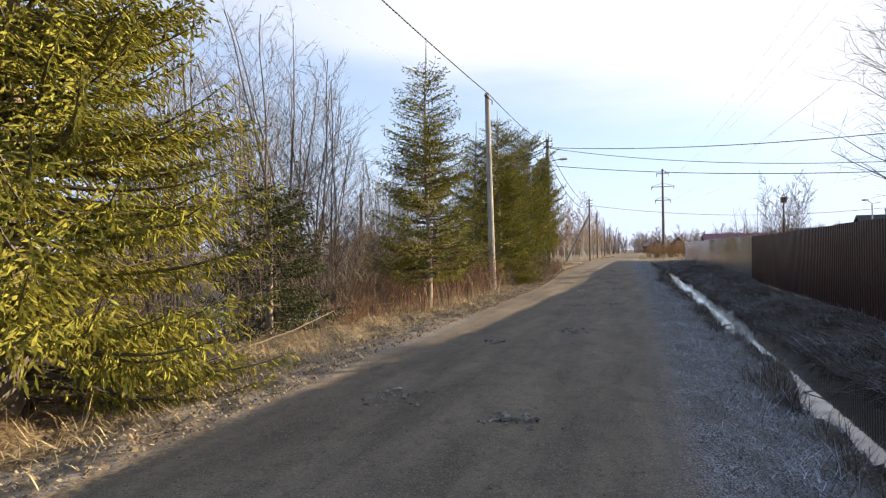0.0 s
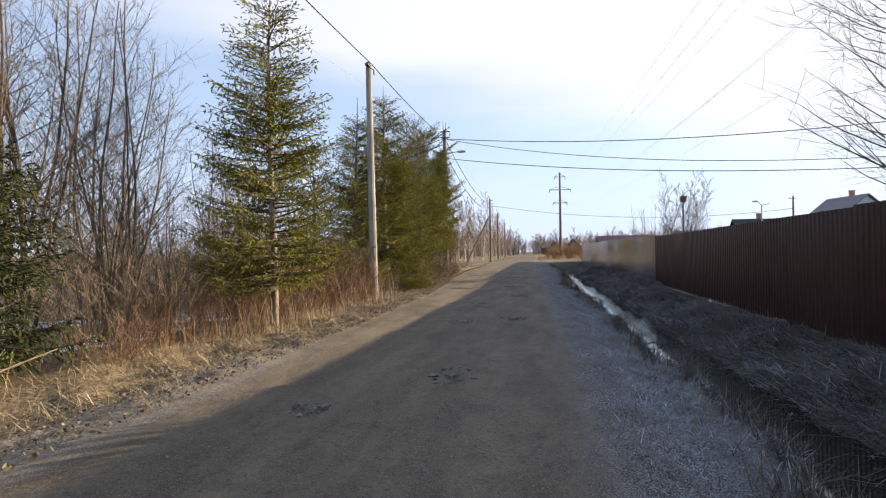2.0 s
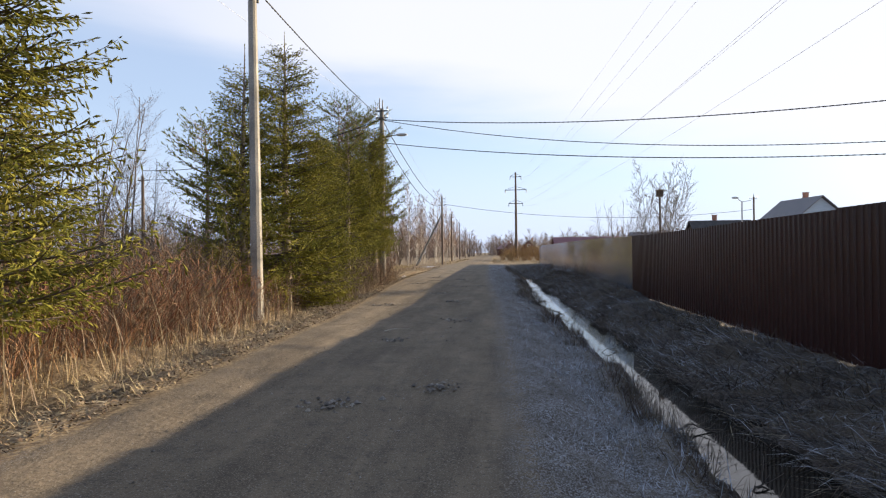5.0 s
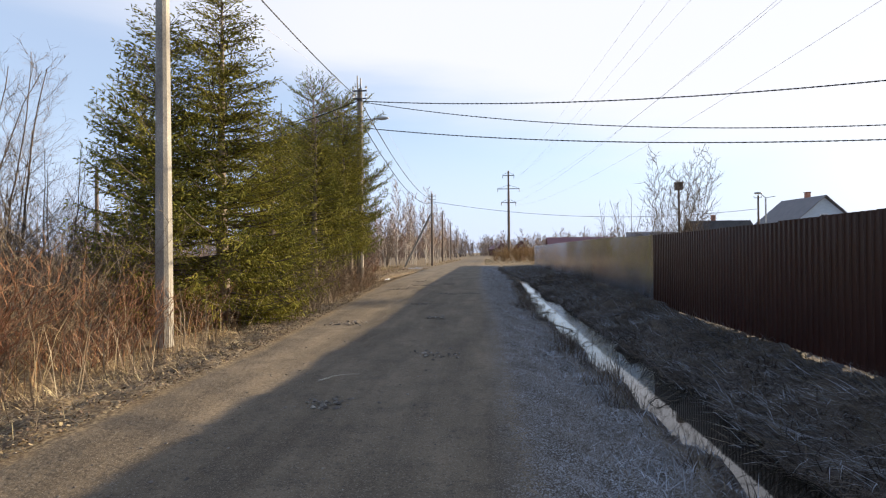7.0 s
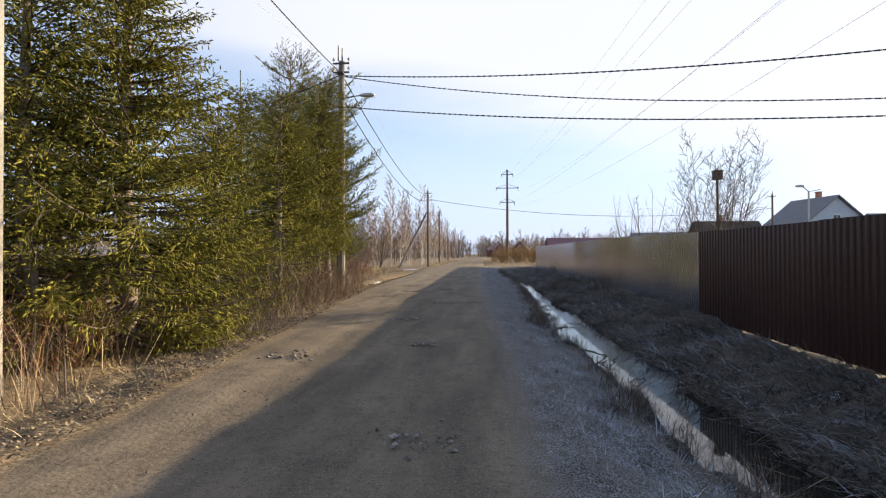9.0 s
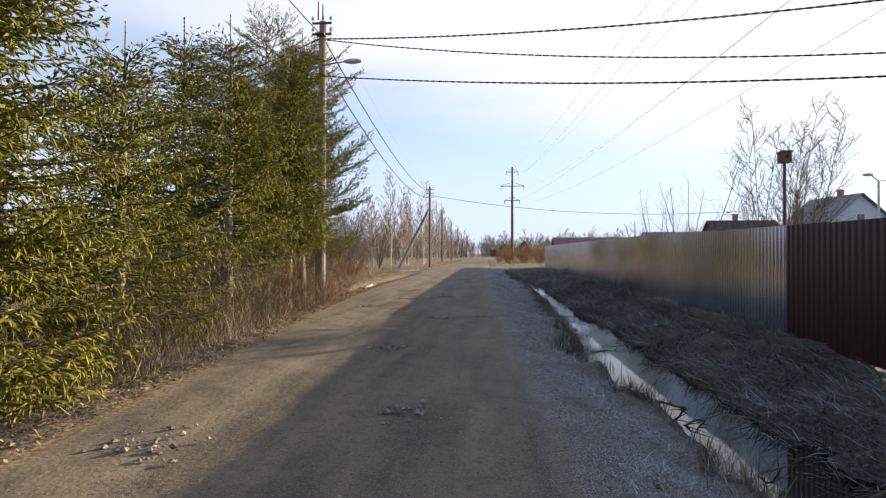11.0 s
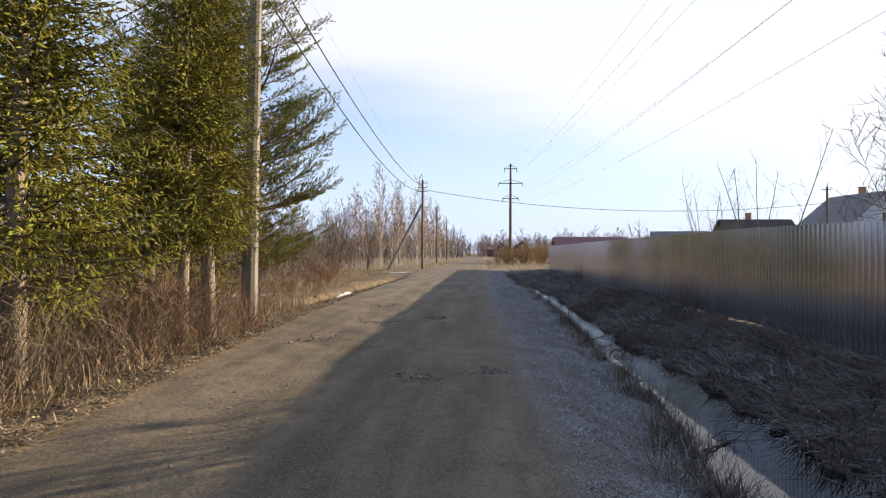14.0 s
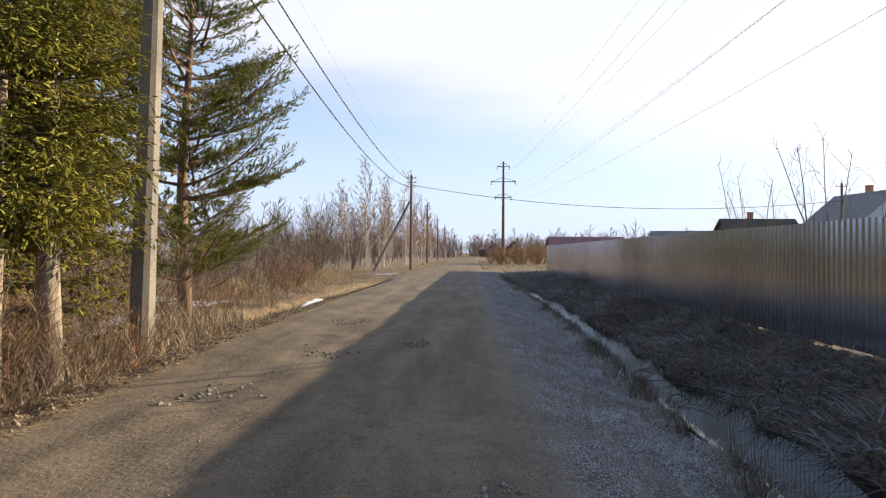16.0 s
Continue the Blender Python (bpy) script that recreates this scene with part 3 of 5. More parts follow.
def pine(height, radius, clear, seed, blades=46, needle=0.075, width=0.004, label="", density=1.0, group="pines"):
    rng = np.random.RandomState(seed)
    t = thing("pine_tree", label, "tree", group)
    zt = np.linspace(-0.3, height, 16)
    bend = lambda z: np.array([0.10 * np.sin(z * 0.6 + seed), 0.08 * np.cos(z * 0.5 + seed), 0]) if np.isscalar(z) else np.stack([0.10 * np.sin(z * 0.6 + seed), 0.08 * np.cos(z * 0.5 + seed), 0 * z], -1)
    pts = bend(zt) + np.stack([0 * zt, 0 * zt, zt], -1)
    r0 = 0.016 * height + 0.02
    V, F = tubes([(pts, np.maximum(r0 * (1 - np.clip(zt, 0, 99) / height) ** 0.8, 0.008))], 10)
    part_np("trunk", V, F, M_PINEBARK, t, smooth=True)
    limbs, P, D, Ls = [], [], [], []
    z = clear
    while z < height:
        q = (z - clear) / (height - clear)
        prof = np.sin(np.pi * (0.12 + 0.80 * (1 - q)) ** 0.8) * 0.6 + 0.5 * (1 - q)
        for b in range(rng.randint(4, 6)):
            az = rng.uniform(0, 2 * np.pi)
            L = radius * prof * rng.uniform(0.55, 1.15) + 0.2
            up = 0.15 + 0.75 * q + rng.uniform(-0.2, 0.2)
            n = 8
            s = np.linspace(0, 1, n)
            out, side = np.array([np.cos(az), np.sin(az), 0]), np.array([-np.sin(az), np.cos(az), 0])
            path = bend(float(z)) + np.array([0, 0, z]) + out * (L * s)[:, None] + side * (0.12 * L * np.sin(s * 2.5 + b * 2))[:, None] + np.array([0, 0, 1]) * (L * (0.5 * up * s + 0.30 * s ** 2))[:, None]
            limbs.append((path, np.linspace(0.008 + 0.014 * L, 0.004, n)))
            for f in np.linspace(0.25, 1.0, max(4, int(L / 0.16 * density))):
                pt = np.array([np.interp(f, s, path[:, c]) for c in range(3)])
                for sg in (-1, 1):
                    tl = (0.42 * L * (1.05 - f) + 0.08) * rng.uniform(0.5, 1.2)
                    td = out * 0.7 + side * sg * rng.uniform(0.4, 1.0) + np.array([0, 0, rng.uniform(0.1, 0.6)])
                    td /= np.linalg.norm(td)
                    limbs.append((np.stack([pt, pt + td * tl * 0.5, pt + td * tl + np.array([0, 0, 0.06])]), np.array([0.005, 0.004, 0.003])))
                    for c in range(max(1, int(tl / 0.13))):
                        dd = td + 0.4 * rng.randn(3) + np.array([0, 0, 0.45])
                        P.append(pt + td * tl * (1 - 0.75 * c / max(1, int(tl / 0.13)))); D.append(dd / np.linalg.norm(dd)); Ls.append(rng.uniform(0.10, 0.2))
        z += rng.uniform(0.24, 0.36)
    V, F = tubes(limbs, 3)
    tagged(part_np("branchwork", V, F, M_PINEBARK, t), kind="stuff")
    V, F = crown_mesh(P, D, Ls, blades, needle, width, 0.012, rng, 0.9, 0.8)
    part_np("crown", V, F, M_PINE, t)
    return t


def grow(rng, start, way, length, radius, wander, up, n):
    """A wandering, slowly rising branch."""
    pts, d = [np.array(start, float)], np.array(way, float)
    for k in range(n):
        d = d + wander * rng.randn(3) + np.array([0, 0, up])
        d /= np.linalg.norm(d)
        pts.append(pts[-1] + d * length / n)
    return np.array(pts), np.linspace(radius, radius * 0.28, n + 1)


def bare_tree(height, stems, spread, seed, label, name="bare_tree", category="tree", group="bare trees", bark=M_ALDER, twig=M_TWIG, limbs=14, twigs=7, first=0.3, limb_len=0.30, angle=0.7, stem_r=None, hair=2, twig_r=0.0032, fine=True):
    rng = np.random.RandomState(seed)
    t = thing(name, label, category, group)
    S, B, T = [], [], []
    for k in range(stems):
        az = rng.uniform(0, 2 * np.pi)
        tilt = spread * rng.uniform(0.3, 1.0) if stems > 1 else spread * 0.2
        h = height * rng.uniform(0.72, 1.0) if k else height
        r = (stem_r or 0.009 * height) * rng.uniform(0.7, 1.1)
        a, ra = grow(rng, (0.16 * np.cos(az) * (stems > 1), 0.16 * np.sin(az) * (stems > 1), -0.2), (np.cos(az) * tilt, np.sin(az) * tilt, 1), h, r, 0.045 if fine else 0.08, 0.03, 14 if fine else 6)
        S.append((a, ra))
        for f in np.linspace(first, 0.97, limbs):
            f = min(0.98, f + rng.uniform(-0.03, 0.03))
            ns = len(a) - 1
            i = f * ns
            j = min(int(i), ns - 1)
            p = a[j] + (a[j + 1] - a[j]) * (i - j)
            d = a[j + 1] - a[j]
            d /= np.linalg.norm(d)
            z = rng.uniform(0, 2 * np.pi)
            out = np.array([np.cos(z), np.sin(z), 0.0])
            bl = height * limb_len * (1.15 - f) * rng.uniform(0.6, 1.2) + 0.15
            b, rb = grow(rng, p, d * (1.2 - angle) + out * angle, bl, max(0.45 * r * (1.1 - f), twig_r * 1.3), 0.10, 0.07, 6 if fine else 3)
            B.append((b, rb))
            for g in np.linspace(0.2, 1.0, twigs):
                nb = len(b) - 1
                i2 = min(int(g * nb), nb - 1)
                q = b[i2] + (b[i2 + 1] - b[i2]) * (g * nb - i2 if g < 1 else 1)
                td = (b[i2 + 1] - b[i2]) / np.linalg.norm(b[i2 + 1] - b[i2]) + 0.55 * rng.randn(3)
                tl = 0.40 * bl * rng.uniform(0.5, 1.1) + 0.08
                c, rc = grow(rng, q, td / np.linalg.norm(td), tl, twig_r, 0.12, 0.05, 3 if fine or hair else 2)
                T.append((c, rc))
                for e in range(hair):
                    w = c[1 + e % 2]
                    hd = c[2] - c[1]
                    hd = hd / np.linalg.norm(hd) + 0.6 * rng.randn(3)
                    T.append(grow(rng, w, hd / np.linalg.norm(hd), tl * rng.uniform(0.35, 0.7), twig_r * 0.75, 0.1, 0.04, 2))
    if fine:
        for path in S:
            V, F = tubes([path], 6)
            part_np("trunk", V, F, bark, t, smooth=True)
    for nm, paths, m, sides in (("stem_tangle", [] if fine else S, bark, 4), ("branchwork", B, bark, 4 if fine else 3), ("brushwood", T, twig, 3)):
        if paths:
            V, F = tubes(paths, sides)
            tagged(part_np(nm, V, F, m, t), kind="stuff")
    return t


def stand(ob, x, y, turn=0.0, scale=1.0, dz=0.0):
    """Set a thing's first one on the land at x, y."""
    ob.matrix_basis = Matrix.Translation((x, y, float(land(x, y)) + dz)) @ pose(0, 0, 0, 0, 0, turn) @ Matrix.Scale(scale, 4)
    return ob


def again(ob, x, y, turn, scale=1.0, dz=0.0):
    """Another of the same kind on the land at x, y."""
    c = copy_thing(ob, Matrix())
    c.matrix_basis = Matrix.Translation((x, y, float(land(x, y)) + dz)) @ pose(0, 0, 0, 0, 0, turn) @ Matrix.Scale(scale, 4)
    return c


# ---- conifers along the road ----
NEAR = dict(blades=9, needle=0.022, width=0.0036, core=0.0120, size=0.85, step=0.085, even=0.85)
ROW = dict(blades=8, needle=0.026, width=0.0046, core=0.0140, size=0.95, step=0.10, even=0.72)
BACK = dict(blades=4, needle=0.040, width=0.008, core=0.020, size=1.3, step=0.16, even=0.7)
stand(spruce(6.7, 2.55, 0.15, 11, 0.85, crown=M_NEEDLE_LIT_YELLOW, label="large sunlit yellow-green spruce with drooping boughs", trunk_r=0.11, taper=0.62, whorl=(8, 11), gaps=0.66, hang=0.9, **NEAR), -5.5, 3.5, 0)
stand(spruce(3.3, 1.5, 0.1, 12, 0.72, crown=M_NEEDLE_SHADED, label="young spruce with painted-in shade, half hidden in bare brush", whorl=(7, 10), gaps=0.9, hang=0.6, **ROW), -6.75, 8.9, 30)
stand(spruce(7.15, 1.85, 0.8, 13, 0.72, label="slender spruce with sparse upswept top branches", thin_top=1.7, droop=0.18, trunk_r=0.085, taper=0.72, whorl=(8, 11), gaps=0.9, hang=0.25, leader=0.75, **ROW), -5.45, 13.95, 0)
stand(spruce(7.0, 1.75, 0.35, 14, 0.72, label="dark dense spruce behind the concrete pole", droop=0.15, taper=0.7, thin_top=0.6, whorl=(8, 11), gaps=0.85, hang=0.3, leader=0.7, **ROW), -6.7, 22.9, 0)
stand(spruce(7.7, 2.3, 0.10, 15, 0.72, label="dense sunlit green spruce with boughs to the ground", droop=0.30, taper=0.72, whorl=(8, 11), gaps=0.80, thin_top=0.7, hang=0.5, leader=0.7, **ROW), -6.0, 24.0, 60)
stand(spruce(4.9, 1.75, 0.15, 19, 0.72, label="bushy sunlit spruce leaning over the verge", droop=0.30, taper=0.65, whorl=(8, 11), gaps=0.85, hang=0.5, **ROW), -6.1, 27.1, 160)
stand(spruce(6.2, 1.65, 1.2, 16, 0.72, label="spruce with bare lower trunk among dry brush", droop=0.32, taper=0.62, whorl=(8, 11), gaps=0.8, hang=0.5, leader=0.6, **ROW), -5.85, 30.05, 10)
stand(spruce(6.6, 1.7, 0.5, 26, 0.72, label="dark spruce crowding the others in the row", droop=0.3, taper=0.65, whorl=(7, 10), gaps=1.0, hang=0.4, leader=0.6, **BACK), -7.3, 30.9, 250)
stand(spruce(6.8, 1.15, 1.6, 17, 0.72, label="spruce with pale bare trunk and dark crown", droop=0.45, trunk_r=0.10, taper=0.45, whorl=(8, 11), gaps=0.8, hang=0.5, **ROW), -5.72, 33.15, 10)
stand(spruce(7.4, 1.15, 1.75, 18, 0.72, label="spruce with rough pale trunk and low hanging boughs", droop=0.45, trunk_r=0.13, taper=0.45, whorl=(8, 11), gaps=0.8, hang=0.5, **ROW), -5.62, 33.75, 200)
stand(spruce(5.6, 1.9, 0.2, 27, 0.72, label="shaded spruce standing behind the roadside row", droop=0.3, taper=0.6, whorl=(7, 10), gaps=1.1, hang=0.4, **BACK), -7.1, 34.4, 130)
stand(pine(10.0, 1.9, 2.2, 21, 11, 0.08, 0.006, label="tall young pine with upswept bluish-green branches", density=1.3), -8.8, 38.8, 0)
stand(pine(9.4, 3.1, 0.9, 22, 14, 0.085, 0.0065, label="bushy pine with long side branches at the clearing", density=1.75), -8.15, 41.3, 40)
stand(pine(6.4, 1.8, 0.8, 23, 14, 0.085, 0.008, label="sunlit young pine behind the roadside spruces", density=1.0), -7.9, 36.4, 80)
stand(pine(6.6, 1.5, 0.6, 24, 14, 0.10, 0.010, label="young pine standing back in the brush", density=0.8), -10.8, 28.4, 10)

# ---- poles ----
def concrete_pole(x, y, h, label, w0=0.25, w1=0.165, lean=(0, 0), material=M_CONCRETE):
    t = thing("utility_pole", label, "utility pole", "utility poles", at=(x, y, float(land(x, y))))
    bm = bmesh.new()
    rings = []
    for k in range(9):
        z = -0.4 + (h + 0.4) * k / 8
        w = w0 + (w1 - w0) * k / 8
        c = w * 0.22
        pts = [(w / 2, w / 2 - c), (w / 2 - c, w / 2), (-w / 2 + c, w / 2), (-w / 2, w / 2 - c), (-w / 2, -w / 2 + c), (-w / 2 + c, -w / 2), (w / 2 - c, -w / 2), (w / 2, -w / 2 + c)]
        rings.append([bm.verts.new((px + lean[0] * z / h, py + lean[1] * z / h, z)) for px, py in pts])
    for a, b in zip(rings, rings[1:]):
        for i in range(8):
            bm.faces.new((a[i], a[(i + 1) % 8], b[(i + 1) % 8], b[i]))
    bm.faces.new(rings[-1])
    bm.faces.new(rings[0][::-1])
    part("shaft", bm, material, t)
    return t


POLE1 = concrete_pole(-5.54, 21.05, 7.72, "square grey concrete utility pole with chipped corners", lean=(-0.2, 0.3), material=M_CONCRETE_PALE)
POLE2 = concrete_pole(-5.62, 35.42, 8.55, "tapered concrete utility pole carrying cables and a lamp", 0.29, 0.19, lean=(-0.08, 0.5))


def wire(name, a, b, sag, r, material, label, twist=0.0, n=40, group="overhead wires"):
    a, b = Vector(a), Vector(b)
    s = np.linspace(0, 1, n)
    base = np.array(a)[None] + np.outer(s, np.array(b - a))
    base[:, 2] -= sag * 4 * s * (1 - s)
    paths = []
    if twist:
        L = (b - a).length
        m = max(n, int(L / twist * 4))
        s2 = np.linspace(0, 1, m)
        c = np.stack([np.interp(s2, s, base[:, k]) for k in range(3)], -1)
        d = np.array((b - a).normalized())
        u = np.cross(d, [0, 0, 1]); u /= np.linalg.norm(u)
        w = np.cross(d, u)
        for ph in (0, math.pi):
            th = s2 * L / twist * 2 * math.pi + ph
            paths.append((c + r * (u * np.cos(th)[:, None] + w * np.sin(th)[:, None]), np.full(m, r)))
    else:
        paths.append((base, np.full(n, r)))
    V, F = tubes(paths, 3 if twist else 4)
    me = mesh_np(name, V - np.array(a), F, material, True)
    ob = tagged(new(name, me), label, "cable", group)
    ob.location = a
    return ob


def P(z, dx=0.0, dy=0.0):
    return (-5.69 + dx, 35.87 + dy, z)


wire("overhead_cable", (-5.4, -16, 7.6), (-5.6, 21.2, 7.5), 0.5, 0.012, M_WIRE, "black twisted overhead cable along the road", 0.35)
wire("overhead_cable", (-5.6, 21.2, 7.5), P(8.0), 0.15, 0.012, M_WIRE, "black twisted overhead cable along the road", 0.35)

# ---- bare trees and brush ----
ALDER = stand(bare_tree(8.2, 6, 0.24, 31, "leafless multi-stemmed grey alder among brush", limbs=22, twigs=8, hair=1, angle=0.62, limb_len=0.36, stem_r=0.042, first=0.2, twig_r=0.0042), -8.3, 11.0, 0)
ALDER_B = stand(bare_tree(7.4, 5, 0.26, 32, "leafless multi-stemmed grey alder with fine twigs", limbs=22, twigs=8, hair=1, angle=0.6, limb_len=0.36, stem_r=0.038, first=0.2, twig_r=0.0042), -9.0, 13.8, 0)
for x, y, a, s in ((-8.9, 8.6, 200, 0.95), (-11.5, 10.8, 70, 1.05), (-12.5, 17.0, 20, 0.75), (-14.0, 13.5, 150, 1.0), (-11.8, 6.6, 310, 1.0), (-10.0, 12.2, 30, 0.9), (-7.9, 9.5, 260, 0.8), (-7.7, 12.7, 130, 0.75), (-10.6, 20.6, 110, 0.72), (-11.0, 23.6, 250, 0.8), (-9.2, 18.6, 310, 0.6), (-13.5, 28.5, 20, 0.75)):
    again(ALDER if a % 20 else ALDER_B, x, y, a, s)
ALDER_FAR = stand(bare_tree(7.6, 6, 0.32, 34, "leafless bushy tree at the edge of the marsh", limbs=16, twigs=6, hair=1, angle=0.65, limb_len=0.38, stem_r=0.045, first=0.12, twig_r=0.010), -15.5, 76.5, 0)
WILLOW = stand(bare_tree(4.2, 6, 0.6, 33, "leafless spreading willow with hanging pale twigs", limbs=10, twigs=5, hair=1, limb_len=0.4, angle=0.9, bark=M_ALDER, stem_r=0.03, twig_r=0.004), -12.3, 19.5, 0)
for x, y, a, s in ((-15, 23.5, 100, 1.1), (-11.2, 29, 220, 0.8), (-12.5, 43.5, 40, 0.8), (-18, 47, 300, 1.0), (-11.8, 51.0, 160, 0.55), (-10.0, 17.6, 75, 1.0), (-10.8, 22.5, 190, 0.9)):
    again(WILLOW, x, y, a, s)

BRUSH = [bare_tree(h, n, 0.95, sd, lab, "brush", "shrub", "bare brush", bark, twig, limbs=4, twigs=3, first=0.3, limb_len=0.5, angle=0.6, stem_r=0.008, hair=0, twig_r=0.0045, fine=False)
         for h, n, sd, lab, bark, twig in ((2.1, 24, 41, "thicket of bare pale arching stems", M_TWIG, M_TWIG), (1.9, 25, 42, "thicket of bare reddish-brown stems", M_RED_TWIG, M_RED_TWIG), (2.6, 20, 43, "tall bare grey-brown brushwood", M_ALDER, M_ALDER), (1.2, 25, 44, "low tangle of dry reddish stalks", M_RED_TWIG, M_TWIG))]


def scatter_brush():
    rng = random.Random(77)
    spots = [(1, -6.6, 16.0, 1.0), (1, -6.2, 17.5, 1.05), (0, -6.6, 18.6, 1.0), (1, -6.1, 19.6, 1.0), (0, -7.2, 20.2, 1.1), (1, -6.4, 22.4, 0.9), (0, -5.9, 18.0, 0.7), (2, -7.6, 17.0, 1.0), (2, -8.2, 19.0, 1.0), (0, -7.4, 15.2, 1.0), (2, -7.2, 12.2, 0.9),
             (0, -6.7, 11.2, 0.9), (2, -7.8, 10.0, 1.0), (0, -6.8, 12.9, 0.8), (2, -6.9, 7.6, 0.9), (3, -6.0, 10.4, 0.7), (3, -6.2, 15.0, 0.9), (3, -6.0, 16.6, 1.0), (3, -5.6, 19.2, 0.8), (3, -6.0, 22.5, 0.9), (0, -6.2, 32.2, 0.85), (1, -6.0, 33.0, 0.7),
             (3, -6.0, 31.5, 0.8), (0, -5.9, 29.4, 0.6), (1, -6.6, 33.4, 0.9), (3, -6.1, 33.9, 0.8), (0, -7.4, 36.2, 0.8), (3, -6.3, 36.8, 0.6), (3, -7.0, 39.0, 0.6), (1, -7.8, 42.6, 0.5), (3, -6.9, 43.4, 0.5), (3, -8.4, 45.2, 0.5), (1, -6.8, 15.3, 1.0), (2, -6.4, 17.0, 0.8), (1, -7.0, 18.0, 1.1), (0, -6.8, 19.4, 1.0), (2, -7.6, 21.6, 0.9), (1, -5.9, 20.3, 0.8), (2, -6.6, 10.6, 0.8), (1, -6.4, 12.4, 0.7), (2, -7.4, 8.4, 0.9), (0, -7.0, 22.8, 1.0), (2, -7.5, 30.5, 0.9), (1, -7.2, 32.6, 0.9), (0, -7.0, 29.4, 0.8), (2, -8.0, 35.5, 0.9), (1, -6.1, 25.0, 0.5), (2, -7.0, 20.8, 1.1), (2, -7.9, 20.2, 1.15), (2, -8.6, 21.6, 1.2), (2, -8.4, 17.8, 1.1), (0, -5.75, 31.2, 0.75), (0, -5.9, 32.4, 0.8), (0, -6.5, 31.8, 0.95), (2, -7.0, 31.6, 0.9), (0, -5.6, 30.0, 0.6), (3, -5.6, 27.2, 0.5), (0, -5.4, 27.6, 0.8), (0, -5.3, 28.8, 0.75), (2, -5.6, 29.2, 0.8), (0, -5.2, 31.0, 0.7), (1, -5.35, 32.2, 0.65), (0, -5.15, 32.6, 0.6), (2, -5.9, 32.6, 0.9), (0, -5.2, 33.6, 0.55), (1, -5.3, 34.4, 0.5), (0, -5.3, 26.2, 0.6), (2, -6.2, 28.6, 0.9)]
    for k in range(40):
        y = rng.uniform(6, 62)
        spots.append((rng.randrange(4), -rng.uniform(7.6, 15.0), y, rng.uniform(0.7, 1.25)))
    used = set()
    for kind, x, y, s in spots:
        ob, turn = BRUSH[kind], rng.uniform(0, 360)
        if kind in used:
            again(ob, x, y, turn, s, -0.03)
        else:
            used.add(kind)
            stand(ob, x, y, turn, s, -0.03)


scatter_brush()

# birch row beyond the clearing
BIRCH = [bare_tree(9.5, 1, 0.3, 51, "slender leafless birch with white trunk", "birch_tree", "tree", "birches", M_BIRCH, M_BIRCH_TWIG, 24, 7, 0.2, 0.28, 0.6, 0.06, 1, 0.018),
         bare_tree(8.4, 2, 0.14, 52, "twin-stemmed leafless birch with white trunks", "birch_tree", "tree", "birches", M_BIRCH, M_BIRCH_TWIG, 20, 7, 0.2, 0.28, 0.6, 0.05, 1, 0.018)]
BIRCH_AT = [(-9.6, 84), (-10.8, 88), (-9.2, 91), (-11.4, 94), (-9.8, 98), (-10.4, 103), (-9.0, 107), (-11.2, 110), (-9.6, 116), (-10.6, 122), (-9.2, 128), (-10.0, 136), (-12.6, 86), (-13.5, 92), (-12.9, 99), (-14.2, 106), (-9.4, 146), (-10.2, 158), (-9.6, 172), (-14.5, 84.5), (-16.0, 90), (-10.4, 190), (-11.6, 80.5), (-13.2, 82.0), (-12.0, 90.5), (-8.8, 95), (-12.2, 103), (-8.9, 112), (-11.8, 118), (-9.4, 133), (-12.4, 128), (-15.5, 97), (-14.8, 112), (-8.8, 101)]
for k, (x, y) in enumerate(BIRCH_AT):
    if k < 2:
        stand(BIRCH[k], x, y, 40 * k)
    else:
        again(BIRCH[k % 2], x, y, 67 * k, 0.92 + 0.06 * (k * 7 % 5))
for x, y, a, s in ((-18.5, 80, 150, 0.9), (-21, 74, 260, 0.8), (-26, 82, 310, 1.0), (-31, 70, 80, 0.9), (-36, 60, 190, 1.0), (-28, 52, 20, 0.9), (-34, 44, 110, 1.0), (-42, 78, 10, 1.1), (-17, 30, 90, 0.7), (-22, 26, 200, 0.8), (-20, 18, 40, 0.8), (-26, 34, 330, 0.9), (-12.8, 80, 60, 0.8), (-17.5, 60, 120, 0.5), (-14.0, 73.5, 210, 0.85), (-17.0, 84.0, 15, 1.0), (-23.5, 88, 75, 1.05), (-20, 95, 140, 1.0)):
    again(ALDER_FAR, x, y, a, s)

# trees behind the fence
YARD = stand(bare_tree(5.7, 14, 0.46, 61, "leafless garden tree with fanned pale branches", limbs=20, twigs=6, hair=1, limb_len=0.24, angle=0.6, stem_r=0.014, first=0.1, twig_r=0.006, group="garden trees"), 7.1, 34.9, 0)
VASE = stand(bare_tree(5.4, 5, 0.5, 62, "sparse leafless garden tree with upright pale branches", limbs=9, twigs=3, hair=1, limb_len=0.28, angle=0.5, stem_r=0.024, twig_r=0.004, group="garden trees"), 6.9, 40.3, 20)
again(VASE, 6.9, 43.6, 140, 0.85)
again(VASE, 8.6, 48.0, 250, 0.7)
again(YARD, 9.5, 52.0, 80, 0.5)
again(YARD, 16.0, 66.0, 10, 0.75)
again(YARD, 20.0, 74.0, 100, 0.8)
again(YARD, 44.0, 78.0, 30, 1.1)
again(YARD, 52.0, 90.0, 200, 1.2)
stand(bare_tree(8.0, 5, 0.42, 63, "large leafless tree overhanging the fence and ditch", limbs=24, twigs=9, hair=2, limb_len=0.34, angle=0.75, first=0.3, stem_r=0.06, twig_r=0.0036, group="garden trees"), 6.5, 12.9, 0)


